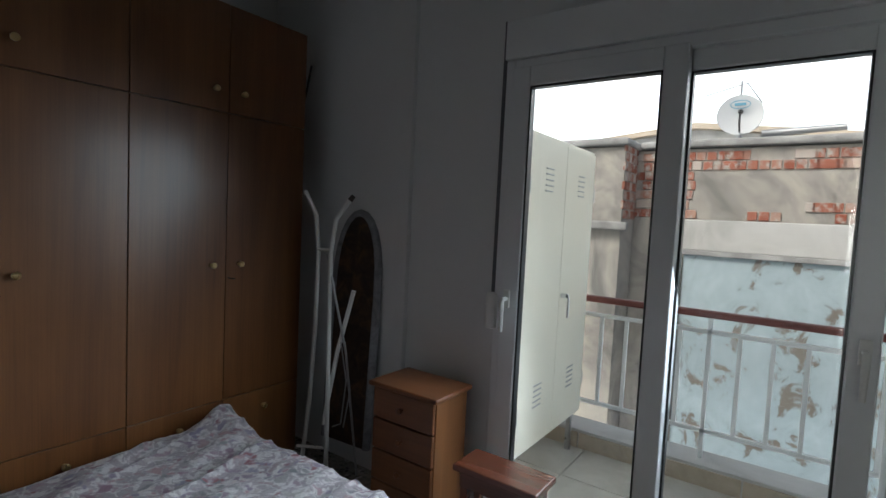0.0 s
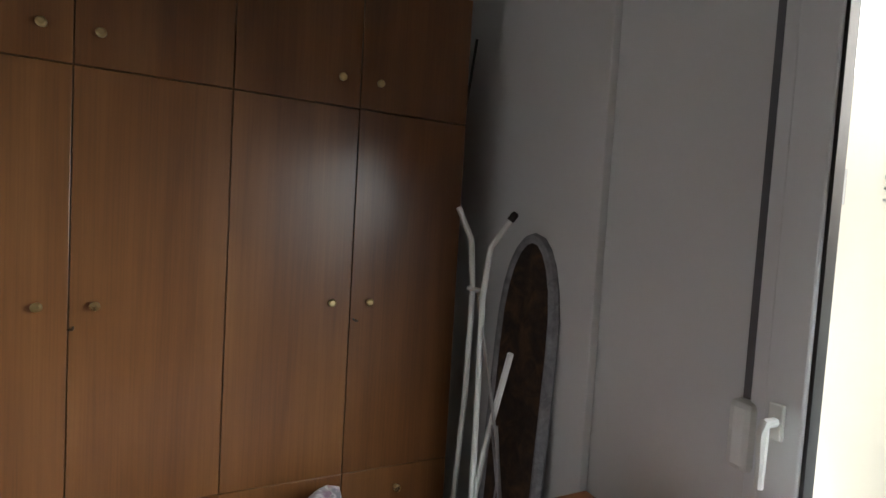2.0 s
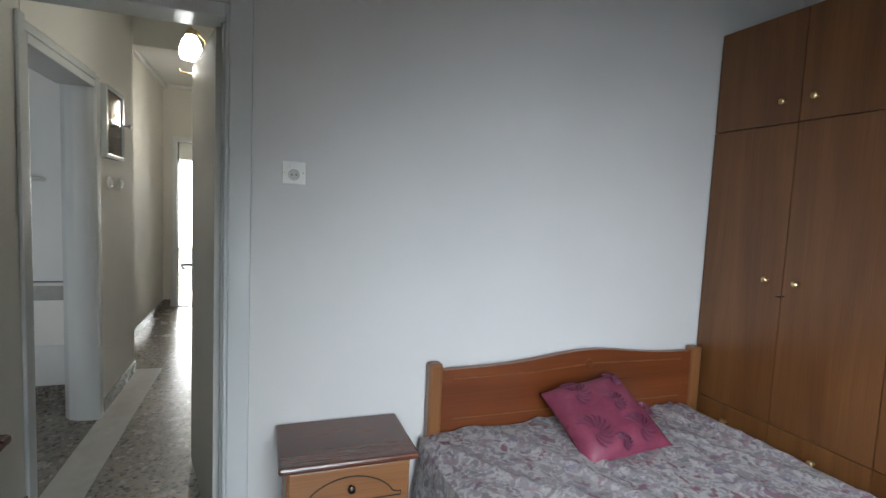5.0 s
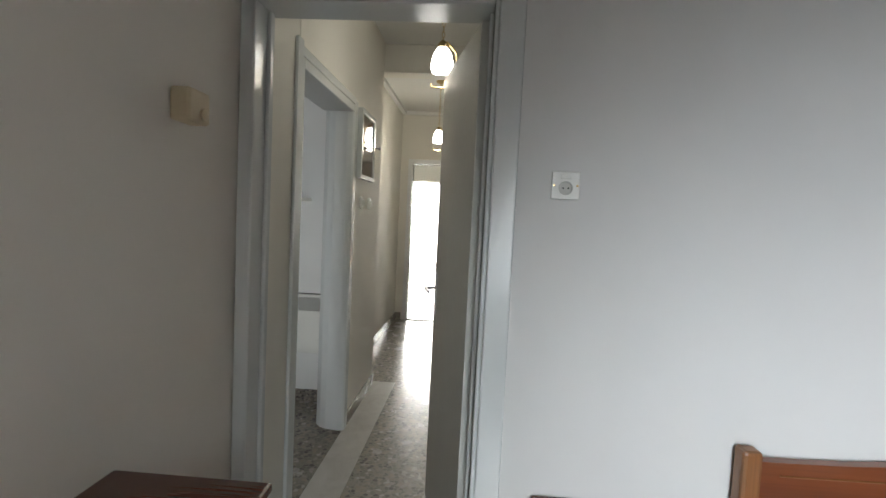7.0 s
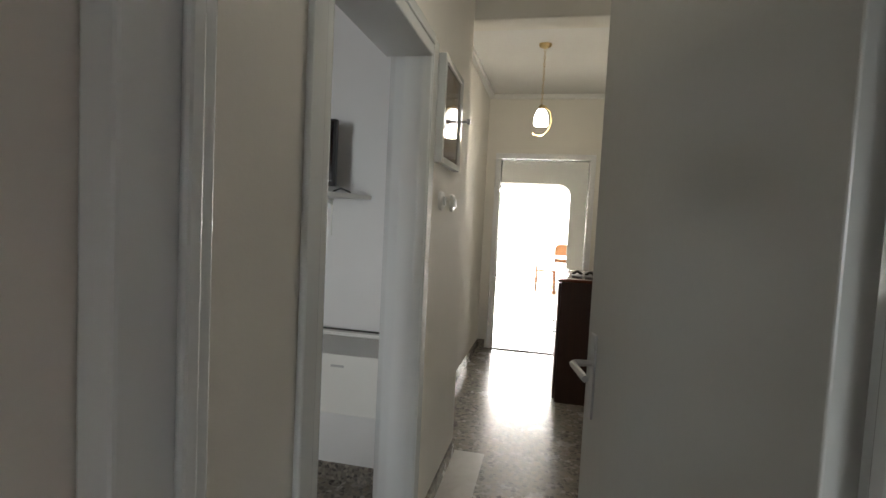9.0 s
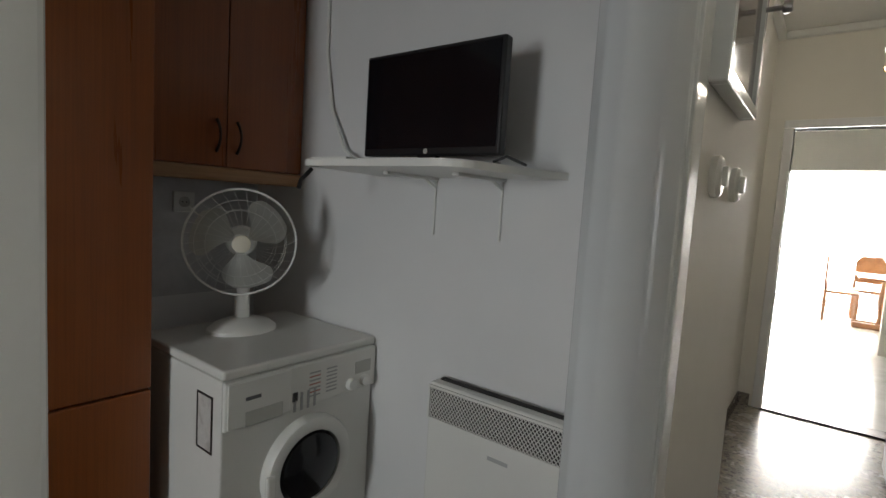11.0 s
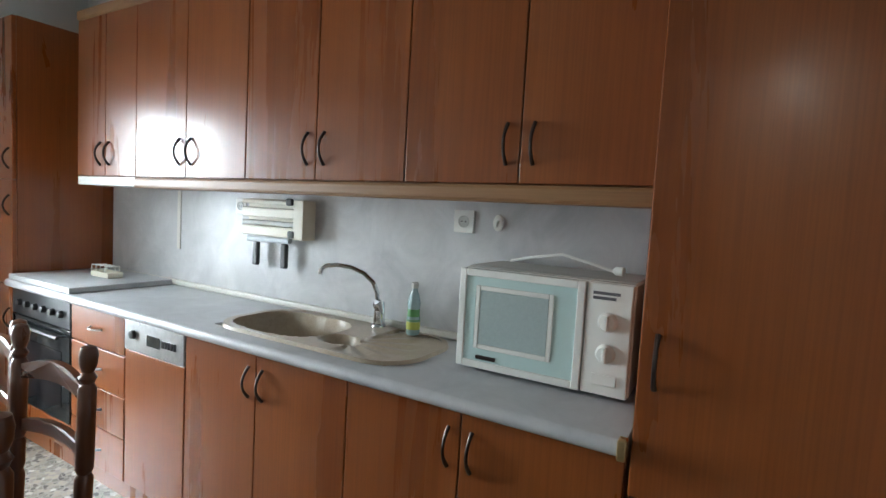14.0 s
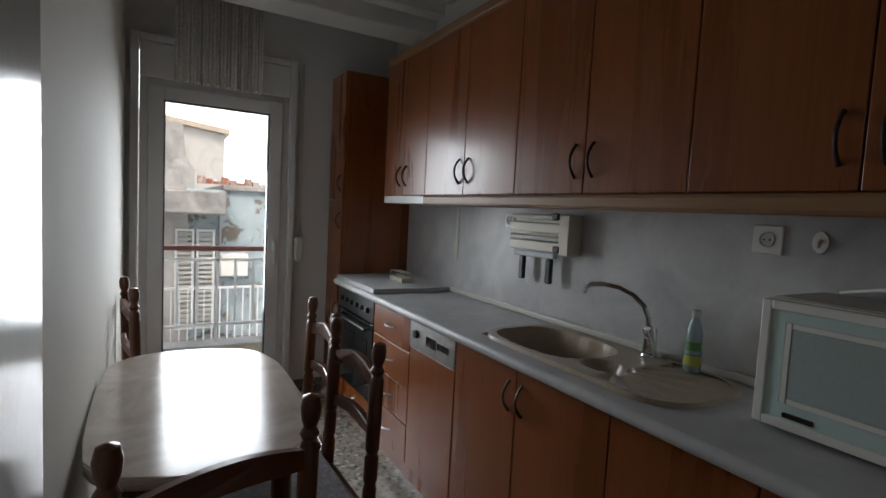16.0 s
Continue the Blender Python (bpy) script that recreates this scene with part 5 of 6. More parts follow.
def fan():
    f = thing("table_fan", (-1.61, -1.64, WT), "white table fan with a wire guard on the washing machine", "fan")
    base = L((-1.61, -1.66, WT), (0, 0, 1), [(0.128, 0), (0.126, 0.012), (0.10, 0.032), (0.06, 0.045), (0.03, 0.05)], 36)
    for v in base.verts:
        v.co.y = -1.66 + (v.co.y + 1.66) * 0.8
    part("base", base, "white", f, "", True)
    part("stem", L((-1.61, -1.66, WT + 0.045), (0, 0, 1), [(0.027, 0), (0.022, 0.06), (0.022, 0.20)], 18), "white", f, "", True)
    c = Vector((-1.565, -1.605, 1.195))
    a = Vector((0.50, 0.86, 0.0)).normalized()
    part("motor", L(c - a * 0.16, a, [(0.03, 0), (0.052, 0.02), (0.056, 0.07), (0.05, 0.10)], 24), "white", f, "", True)
    u = Vector((0, 0, 1)).cross(a)
    w = Vector((0, 0, 1))
    R = 0.188

    def at(r, ang, d):
        return c + u * (r * math.cos(ang)) + w * (r * math.sin(ang)) + a * d
    g = bmesh.new()
    for r, d in ((R, -0.01),):
        tube(g, [at(r, 2 * math.pi * k / 48, d) for k in range(48)], 0.0042, 8, closed=True)
    part("guard_ring", g, "white", f, "", True)
    for nm, depth, sgn in (("front_guard", 0.055, 1), ("back_guard", -0.07, -1)):
        g = bmesh.new()
        for k in range(30):
            ang = 2 * math.pi * k / 30
            tube(g, [at(0.035, ang, depth), at(0.11, ang + 0.12, depth * 0.85), at(0.158, ang + 0.22, depth * 0.45), at(R, ang + 0.27, -0.01)], 0.0004, 4, cap=False)
        for r, q in ((0.036, 1.0), (0.115, 0.84), (0.15, 0.55)):
            tube(g, [at(r, 2 * math.pi * k / 32, depth * q) for k in range(32)], 0.0007, 4, closed=True)
        part(nm, g, "white", f)
    for b in range(3):
        g = bmesh.new()
        n1, n2, rows = 9, 7, []
        for i in range(n1 + 1):
            r = 0.03 + 0.135 * i / n1
            half = 0.50 * (0.45 + 1.35 * (i / n1) ** 0.6) * (1 - 0.55 * (i / n1) ** 5)
            mid = radians(-90 + 120 * b) + 0.25 * i / n1
            rows.append([g.verts.new(at(r, mid + half * (2 * j / n2 - 1), 0.012 * (2 * j / n2 - 1) * 1.6)) for j in range(n2 + 1)])
        for i in range(n1):
            for j in range(n2):
                g.faces.new((rows[i][j], rows[i + 1][j], rows[i + 1][j + 1], rows[i][j + 1]))
        bmesh.ops.solidify(g, geom=g.faces[:], thickness=0.002)
        part("blade", g, "panel_grey", f, "grey translucent plastic blade", True)
    part("hub", L(c, a, [(0.03, -0.02), (0.03, 0.03)], 22), "panel_grey", f, "", True)
    part("badge", L(c + a * 0.05, a, [(0.031, 0), (0.03, 0.008), (0.022, 0.011), (0.001, 0.012)], 26), "ivory", f, "cream round centre cap", True)
    part("cord", T(([(-1.63, -1.75, WT + 0.03), (-1.66, -1.80, WT + 0.10), (-1.68, -1.82, WT + 0.05), (-1.70, -1.82, WT + 0.25), (-1.60, -2.06, 1.30)], 0.0035), n=6), "white", f, "", True)


fan()

# television and shelf
sh = thing("wall_shelf", (-1.75, -0.93, 1.48), "white wall shelf with a rounded corner on two brackets", "shelf")
so_ = [(-1.929, -1.30), (-1.60, -1.225), (-1.53, -1.215), (-1.525, -0.80)] + [(-1.61 + 0.085 * math.cos(a), -0.73 + 0.085 * math.sin(a)) for a in np.linspace(0, math.pi / 2, 6)][0:] + [(-1.80, -0.60), (-1.929, -0.56)]
so_[3] = (-1.525, -0.745)
part("board", S(so_, "z", 1.462, 1.482, 0.002), "white", sh)
for y in (-1.03, -0.77):
    part("bracket", B((-1.929, -1.922, y - 0.003, y + 0.003, 1.27, 1.461), (-1.929, -1.68, y - 0.01, y + 0.01, 1.452, 1.461), bev=0.001), "white", sh)
    part("brace", T(([(-1.923, y, 1.43), (-1.86, y, 1.455)], 0.005)), "white", sh)
tv = thing("television", (-1.72, -0.90, 1.483), "black flat screen television on the wall shelf", "television")
part("case", B((-1.775, -1.74, -1.19, -0.678, 1.513, 1.825), bev=0.006), "black", tv)
part("screen", B((-1.74, -1.737, -1.178, -0.69, 1.535, 1.813)), "screen", tv, "dark switched-off screen")
part("stand", S(ellipse(-1.74, -0.93, 0.075, 0.14), "z", 1.483, 1.495, 0.002), "black", tv)
part("neck", B((-1.765, -1.745, -0.965, -0.895, 1.494, 1.53)), "black", tv)
part("logo", L((-1.7395, -0.93, 1.526), (1, 0, 0), [(0.008, 0), (0.008, 0.001)], 14), "panel_grey", tv)
rc = thing("set_top_box", (-1.60, -1.16, 1.483), "thin white box on the wall shelf", "box")
part("case", B((-1.66, -1.57, -1.24, -1.08, 1.483, 1.493), bev=0.003), "white", rc)
for nm, lb, mt, pts, r in (("aerial_cable", "white aerial cable running down the kitchen wall", "white", [(-1.92, -1.62, 2.4), (-1.92, -1.62, 1.95), (-1.915, -1.57, 1.72), (-1.90, -1.47, 1.56), (-1.86, -1.33, 1.488), (-1.80, -1.22, 1.488)], 0.006),
                           ("power_cable", "black cable lying on the wall shelf", "black", [(-1.78, -0.70, 1.487), (-1.72, -0.66, 1.487), (-1.66, -0.64, 1.487), (-1.67, -0.61, 1.50), (-1.75, -0.60, 1.487)], 0.004),
                           ("power_cable", "loose black plug and lead hanging below the shelf", "black", [(-1.62, -1.30, 1.461), (-1.60, -1.30, 1.44), (-1.585, -1.305, 1.425), (-1.58, -1.31, 1.395)], 0.007)):
    tagged(new(nm, mesh_of(nm, T((pts, r)), mt, True)), lb, "cable")


def heater():
    h = thing("convector_heater", (-1.88, -0.70, 0.40), "white wall-mounted convector heater with a perforated grille", "heater")
    part("case", B((-1.925, -1.85, -0.945, -0.40, 0.38, 0.80), bev=0.006), "enamel", h)
    # near-black strip laid on the case, painting the thin shadow line there
    part("top", B((-1.91, -1.885, -0.93, -0.415, 0.80, 0.803)), "dark", h)
    part("grille", B((-1.850, -1.847, -0.935, -0.41, 0.685, 0.785)), "dark", h, "dark grille backing")
    g = bmesh.new()
    for k in range(-12, 62):
        for sgn in (1, -1):
            y = -0.935 + k * 0.0125
            lo, hi = (y, 0.685), (y + 0.10 * 0.75, 0.785)
            if lo[0] < -0.935:
                s = (-0.935 - lo[0]) / 0.075
                lo = (-0.935, 0.685 + 0.1 * s)
            if hi[0] > -0.41:
                s = (hi[0] + 0.41) / 0.075
                hi = (-0.41, 0.785 - 0.1 * s)
            if hi[0] <= lo[0]:
                continue
            f = (lambda z: z) if sgn > 0 else (lambda z: 1.47 - z)
            tube(g, [(-1.846, lo[0], f(lo[1])), (-1.846, hi[0], f(hi[1]))], 0.0017, 4, cap=False)
    part("mesh", g, "enamel", h, "white diagonal wire mesh")
    part("rim", frame_bm(-0.945, -0.40, 0.678, 0.792, 0.008, -1.85, -1.842, 0.001), "enamel", h)
    part("logo", B((-1.8495, -1.8487, -0.71, -0.64, 0.62, 0.632)), "grille", h)


heater()

# dining table and chairs
TZ = 0.76
tb = thing("dining_table", (0.93, -0.64, 0), "marbled laminate dining table with clipped corners against the wall", "table")
to = [(0.55, -0.355), (0.42, -0.45), (0.40, -0.78), (0.54, -0.91), (1.27, -0.925), (1.43, -0.80), (1.43, -0.45), (1.31, -0.355)]
for _ in range(2):
    to = [(p[0] * w + q[0] * (1 - w), p[1] * w + q[1] * (1 - w)) for p, q in zip(to, to[1:] + to[:1]) for w in (0.78, 0.22)]
part("tabletop", S(to, "z", TZ - 0.03, TZ, 0.012), "tabletop", tb)
part("apron", B((0.56, 1.28, -0.84, -0.44, TZ - 0.10, TZ - 0.031), bev=0.003), "chair_rail", tb)
for x in (0.58, 1.25):
    for y in (-0.83, -0.49):
        part("leg", L((x + 0.015, y + 0.015, 0), (0, 0, 1), [(0.02, 0), (0.024, 0.05), (0.03, 0.4), (0.026, 0.6), (0.034, 0.66)], 14), "chair", tb, "", True)


def chair():
    c = thing("dining_chair", (0, 0, 0), "dark wooden chair with turned posts and an upholstered seat", "chair", "chairs round the table")
    w, d = 0.185, 0.37
    for s in (-1, 1):
        x = s * w
        prof = [(0.016, 0), (0.02, 0.10), (0.022, 0.38), (0.022, 0.50), (0.017, 0.515), (0.022, 0.53), (0.022, 0.60), (0.016, 0.612), (0.022, 0.625), (0.022, 0.84), (0.015, 0.855), (0.022, 0.87), (0.014, 0.885), (0.021, 0.905), (0.023, 0.93), (0.018, 0.952), (0.004, 0.958)]
        local("post", L((x, 0, 0), (0, -0.03, 1), prof, 14), "chair", c, "", True)
        local("leg", L((x, d, 0), (0, 0, 1), [(0.016, 0), (0.021, 0.1), (0.022, 0.42)], 12), "chair", c, "", True)
        local("side_rail", B((x - 0.011, x + 0.011, 0.01, d, 0.375, 0.42), bev=0.003), "chair_rail", c)
        local("stretcher", T(([(x, 0, 0.18), (x, d, 0.18)], 0.010)), "chair", c, "", True)
    local("front_rail", B((-w, w, d - 0.011, d + 0.011, 0.375, 0.42), bev=0.003), "chair_rail", c)
    local("back_rail", B((-w, w, -0.025, -0.005, 0.375, 0.42), bev=0.003), "chair_rail", c)
    for z, h, arcz in ((0.82, 0.055, 0.035), (0.66, 0.045, 0.018)):
        top = [(-w + 2 * w * k / 16, z + h / 2 + arcz * math.sin(math.pi * k / 16) - 0.012) for k in range(17)]
        bot = [(w - 2 * w * k / 16, z - h / 2 + 0.6 * arcz * math.sin(math.pi * k / 16)) for k in range(17)]
        bm = S(top + bot, "y", -0.034, -0.016, 0.002)
        for v in bm.verts:
            v.co.y -= 0.02 * (1 - (v.co.x / w) ** 2)
        local("slat", bm, "chair_rail", c)
    local("seat", B((-w - 0.012, w + 0.012, 0.012, d + 0.022, 0.421, 0.462), bev=0.016), "seat", c, "dark patterned upholstered seat")
    return c


ch0 = chair()
ch0.matrix_basis = pose(0.80, -1.065, 0, 0, 0, 2)
copy_thing(ch0, pose(1.24, -1.085, 0, 0, 0, -2))
copy_thing(ch0, pose(0.255, -0.615, 0, 0, 0, -75))
copy_thing(ch0, pose(2.0, -0.43, 0, 0, 0, 188))

cu2 = bmesh.new()
rows = []
for i in range(91):
    y = -1.10 + 0.50 * i / 90
    amp = 0.016 * math.sin(i * 0.62) + 0.008 * math.sin(i * 1.7 + 1)
    rows.append([cu2.verts.new((2.70 + amp * (0.5 + 0.6 * (1 - z)), y, 2.73 - 0.67 * z - 0.012 * math.sin(i * 0.62 + 1) * (k == 6))) for k, z in enumerate(np.linspace(0, 1, 7))])
for a, b in zip(rows, rows[1:]):
    for k in range(6):
        cu2.faces.new((a[k], b[k], b[k + 1], a[k + 1]))
ct = thing("curtain", (2.70, -0.85, 2.73), "short sheer white curtain gathered over the balcony door", "curtain")
part("cloth", cu2, "lace", ct, "", True)
part("rail", T(([(2.70, -1.5, 2.735), (2.70, -0.36, 2.735)], 0.012)), "alu", ct, "", True)

# ---- hall ----
mc = thing("meter_box", (-1.80, -0.14, 1.88), "framed smoked glass door of the fuse cupboard", "fuse box")
part("frame", frame_bm_xz(-2.01, -1.60, 1.62, 2.07, 0.028, -0.169, -0.135), "gloss", mc)
part("pane", B((-1.982, -1.628, -0.165, -0.145, 1.648, 2.042)), "smoked", mc, "brown smoked glass")
part("knob", L((-1.97, -0.135, 1.86), (0, 1, 0), [(0.006, 0), (0.006, 0.03), (0.014, 0.034), (0.012, 0.05)], 14), "steel", mc, "", True)
for x in (-1.75, -2.0):
    t = thing("light_switch", (x, -0.165, 1.465), "round white light switch on the hall wall", "switch", "hall switches")
    part("plate", L((x, -0.1695, 1.465), (0, 1, 0), [(0.042, 0), (0.042, 0.012), (0.036, 0.018), (0.03, 0.019)], 24), "white", t, "", True)
    part("rocker", B((x - 0.012, x + 0.012, -0.151, -0.14, 1.445, 1.485), bev=0.003), "white", t)


def pendant(x, y):
    p = thing("pendant_lamp", (x, y, CEIL), "brass pendant lamp with a lit opal glass shade", "lamp", "hall lamps")
    part("canopy", L((x, y, CEIL), (0, 0, -1), [(0.05, 0), (0.045, 0.015), (0.012, 0.03)], 18), "brass", p, "", True)
    g = bmesh.new()
    z = CEIL - 0.03
    k = 0
    while z > 2.30:
        u = Vector((1, 0, 0)) if k % 2 else Vector((0, 1, 0))
        tube(g, [Vector((x, y, z - 0.014)) + u * (0.007 * math.cos(a)) + Vector((0, 0, 0.017 * math.sin(a))) for a in np.linspace(0, 2 * math.pi, 9)[:-1]], 0.002, 5, closed=True)
        z -= 0.027
        k += 1
    part("chain", g, "brass", p, "", True)
    part("cap", L((x, y, 2.30), (0, 0, -1), [(0.008, 0), (0.02, 0.01), (0.03, 0.03), (0.026, 0.04)], 16), "brass", p, "", True)
    part("shade", L((x, y, 2.262), (0, 0, -1), [(0.026, 0), (0.045, 0.03), (0.056, 0.07), (0.058, 0.105), (0.05, 0.125), (0.02, 0.128)], 20), "lamp_on", p, "lit opal glass tulip shade", True)
    part("scroll", T(([(x + 0.01, y + 0.02, 2.29), (x, y + 0.07, 2.24), (x, y + 0.08, 2.17), (x, y + 0.06, 2.10), (x, y + 0.01, 2.06), (x, y - 0.05, 2.065), (x, y - 0.055, 2.08)], 0.005)), "brass", p, "curved brass arm", True)
    return p


pendant(-1.02, 0.40)
pendant(-3.5, 0.20)
for x, y, pw in ((-1.02, 0.40, 0.6), (-3.5, 0.2, 3.5)):
    lamp("pendant_bulb", "POINT", Matrix.Translation((x, y, 2.08)), pw, (1.0, 0.9, 0.74), 0.05)
sc = thing("shoe_cabinet", (-3.9, 0.62, 0), "dark brown laminate cabinet in the hall", "cabinet")
part("body", B((-4.40, -3.50, 0.43, 0.835, 0.0, 0.95), bev=0.003), "brown_lam", sc)
part("top", B((-4.42, -3.48, 0.405, 0.845, 0.952, 0.975), bev=0.004), "night_top", sc, "glossy brown top")
for x in (-4.4, -3.95):
    d = part("door", B((x + 0.003, x + 0.447, 0.41, 0.428, 0.03, 0.94), bev=0.002), "brown_lam", sc)
    part("knob", L((x + 0.40, 0.41, 0.55), (0, -1, 0), [(0.006, 0), (0.012, 0.014), (0.009, 0.022)], 12), "steel", d, "", True)
pk = thing("slippers", (-3.7, 0.6, 0.976), "pair of grey folded slippers on the hall cabinet", "slippers")
for k in range(2):
    part("slipper", S(ellipse(-3.76 + 0.04 * k, 0.56 + 0.10 * k, 0.12, 0.045), "z", 0.976, 0.988 + 0.001 * k, 0.002), "print", pk)
    part("strap", T(([(-3.80 + 0.04 * k, 0.52 + 0.1 * k, 0.99), (-3.81 + 0.04 * k, 0.56 + 0.1 * k, 1.015), (-3.80 + 0.04 * k, 0.60 + 0.1 * k, 0.99)], 0.012)), "dark", pk, "", True)
structure("threshold", B((-5.14, -4.97, -0.24, 0.68, 0.0, 0.012), bev=0.003), "bronze", "dark metal threshold strip", "threshold")

# living room: table and chairs by the window, glazed balcony door
lt = thing("dining_table", (-9.95, 0.75, 0), "light wooden dining table in the sunny living room", "table")
part("tabletop", B((-10.5, -9.4, 0.42, 1.12, 0.72, 0.75), bev=0.01), "pine", lt)
part("pedestal", L((-9.95, 0.75, 0.06), (0, 0, 1), [(0.07, 0), (0.05, 0.1), (0.07, 0.35), (0.05, 0.65)], 14), "pine", lt, "", True)
for s in (-1, 1):
    part("foot", B((-9.95 + s * 0.12 - 0.035, -9.95 + s * 0.12 + 0.035, 0.42, 1.08, 0, 0.08), bev=0.01), "pine", lt)
for x, y, r in ((-11.05, 0.62, -90), (-10.25, 0.08, 0), (-9.75, 1.45, 180)):
    lc = thing("wooden_chair", (x, y, 0), "light wooden chair with a solid rounded back", "chair", "living room chairs")
    local("seat", B((-0.21, 0.21, 0.0, 0.4, 0.42, 0.46), bev=0.01), "pine", lc)
    local("backrest", S([(-0.19, 0.55), (-0.19, 0.88), (-0.12, 0.97), (0.12, 0.97), (0.19, 0.88), (0.19, 0.55)], "y", -0.025, 0.0, 0.004), "pine", lc)
    for q in (-0.18, 0.18):
        local("post", B((q - 0.02, q + 0.02, -0.02, 0.02, 0, 0.56), bev=0.004), "pine", lc)
        local("leg", B((q - 0.02, q + 0.02, 0.36, 0.4, 0, 0.42), bev=0.004), "pine", lc)
    lc.rotation_euler = (0, 0, radians(r))
w3 = thing("window_3", (-12.28, 0.25, 0), "wide glazed living room window in white frames", "window", kind="structure")
for k in range(3):
    a = -1.4 + 1.1 * k
    s = part("sash", frame_bm(a, a + 1.1, 0.0, 2.35, 0.07, -12.30, -12.25, 0.005), "alu", w3)
    p = part("pane", B((-12.28, -12.275, a + 0.07, a + 1.03, 0.07, 2.28)), "glass", s)
    p.visible_shadow = False

# ---- balcony and the houses across ----
structure("balcony_slab", B((XE + 0.25, 4.12, -2.6, 3.9, -0.30, -0.03)), "concrete", "concrete balcony slab", "balcony")
# unseen overhead slab, added to block high sky light from the upper walls
structure("balcony_above", B((XE + 0.25, 4.12, -2.6, 3.9, 2.95, 3.12)), "render_white", "unseen slab added over the balcony to shade the upper walls", "balcony")
kb = structure("balcony_kerb", B((3.88, 4.10, -2.6, 3.9, -0.03, 0.115), bev=0.006), "render_white", "low white kerb under the railing", "kerb")


def railing():
    r = thing("railing", (3.98, 0.6, 0.115), "white iron balcony railing with a red-brown handrail", "railing")
    part("handrail", B((3.95, 4.01, -2.6, 3.0, 0.925, 0.965), bev=0.012), "rail_red", r, "red-brown painted handrail")
    for z in (0.845, 0.275):
        part("rail", B((3.97, 3.99, -2.6, 3.0, z - 0.013, z + 0.013), bev=0.004), "rail_white", r)
    k = 0
    y = -2.5
    while y < 3.0:
        post = k % 7 == 3
        part("post" if post else "baluster", B((3.97, 3.99, y - 0.011, y + 0.011, 0.115 if post else 0.288, 0.925 if post else 0.832)), "rail_white", r)
        y += 0.152
        k += 1


railing()


def locker():
    l = thing("metal_locker", (3.25, 2.02, -0.03), "cream painted metal locker with two vented doors on the balcony", "locker")
    x0, x1, y0, y1, z0, z1 = 2.95, 3.85, 1.83, 2.28, 0.245, 1.85
    part("body", B((x0, x1, y0, y1, z0, z1), bev=0.004), "locker", l)
    xm = (x0 + x1) / 2
    for a, b in ((x0 + 0.012, xm - 0.001), (xm + 0.001, x1 - 0.012)):
        d = part("door", B((a, b, y0 - 0.012, y0 - 0.001, z0 + 0.015, z1 - 0.02), bev=0.003), "locker", l)
        for zc in (z1 - 0.28, z0 + 0.22):
            for k in range(5):
                part("vent", B(((a + b) / 2 - 0.045, (a + b) / 2 + 0.045, y0 - 0.018, y0 - 0.012, zc + k * 0.028, zc + 0.007 + k * 0.028), bev=0.002), "grille", d)
        for zc in (z1 - 0.3, z0 + 0.18):
            hx = a - 0.004 if a < xm - 0.1 else b + 0.004
            part("hinge", L((hx, y0 - 0.012, zc), (0, 0, 1), [(0.007, 0), (0.007, 0.08)], 10), "steel", d)
    h = part("handle", L((xm + 0.03, y0 - 0.012, 1.02), (0, -1, 0), [(0.014, 0), (0.012, 0.03)], 14), "chrome", l, "chrome locker handle", True)
    part("lever", T(([(xm + 0.03, y0 - 0.045, 1.03), (xm + 0.04, y0 - 0.05, 1.0), (xm + 0.04, y0 - 0.048, 0.90)], 0.007)), "chrome", h, "", True)
    for x in (x0 + 0.04, x1 - 0.04):
        for y in (y0 + 0.04, y1 - 0.04):
            part("leg", B((x - 0.015, x + 0.015, y - 0.015, y + 0.015, -0.028, z0), bev=0.003), "steel", l)


locker()
HOUSE = Vector((6.3, 1.0, -9.0))
ow = thing("neighbour_house", HOUSE, "old neighbouring house with peeling plaster and bare brick", "house")
part("wall", B((6.0, 6.4, -0.2, 2.38, -9.0, 2.02), bev=0.01), "render_grey", ow, "patched grey plaster wall")
part("wall", B((5.55, 6.4, 2.38, 7.0, -9.0, 2.01), bev=0.01), "render_grey", ow, "projecting stained plaster wall")
part("lower_wall", B((5.94, 5.999, -0.2, 1.83, -9.0, 1.12), bev=0.008), "render_blue", ow, "flaking pale blue painted plaster")
part("ledge", B((5.90, 6.0, -0.2, 1.90, 1.12, 1.16), bev=0.006), "concrete", ow)
part("band", B((5.97, 5.999, -0.2, 1.86, 1.16, 1.42), bev=0.01), "render_white", ow)
part("coping", B((5.93, 6.45, -0.2, 2.34, 2.03, 2.09), bev=0.02), "concrete", ow, "weathered concrete coping")
part("coping", B((5.48, 6.45, 2.34, 7.0, 2.02, 2.08), bev=0.02), "concrete", ow, "weathered concrete coping")
part("ledge", B((5.45, 5.55, 2.30, 7.0, 1.30, 1.37), bev=0.015), "concrete", ow)
part("pipe", T(([(5.90, 1.90, -8.9), (5.90, 1.90, 1.1)], 0.04)), "galv", ow, "grey downpipe", True)
dsh = thing("satellite_dish", (6.2, 1.46, 2.09), "white satellite dish with a blue printed oval", "satellite dish")
dcx = Vector((6.0, 1.47, 2.30))
ax = Vector((-1, -0.1, 0.12)).normalized()
part("reflector", L(dcx, ax, [(0.001, -0.03), (0.10, -0.022), (0.20, 0.01), (0.205, 0.013), (0.20, 0.016), (0.10, -0.014), (0.001, -0.022)], 36), "dish", dsh, "", True)
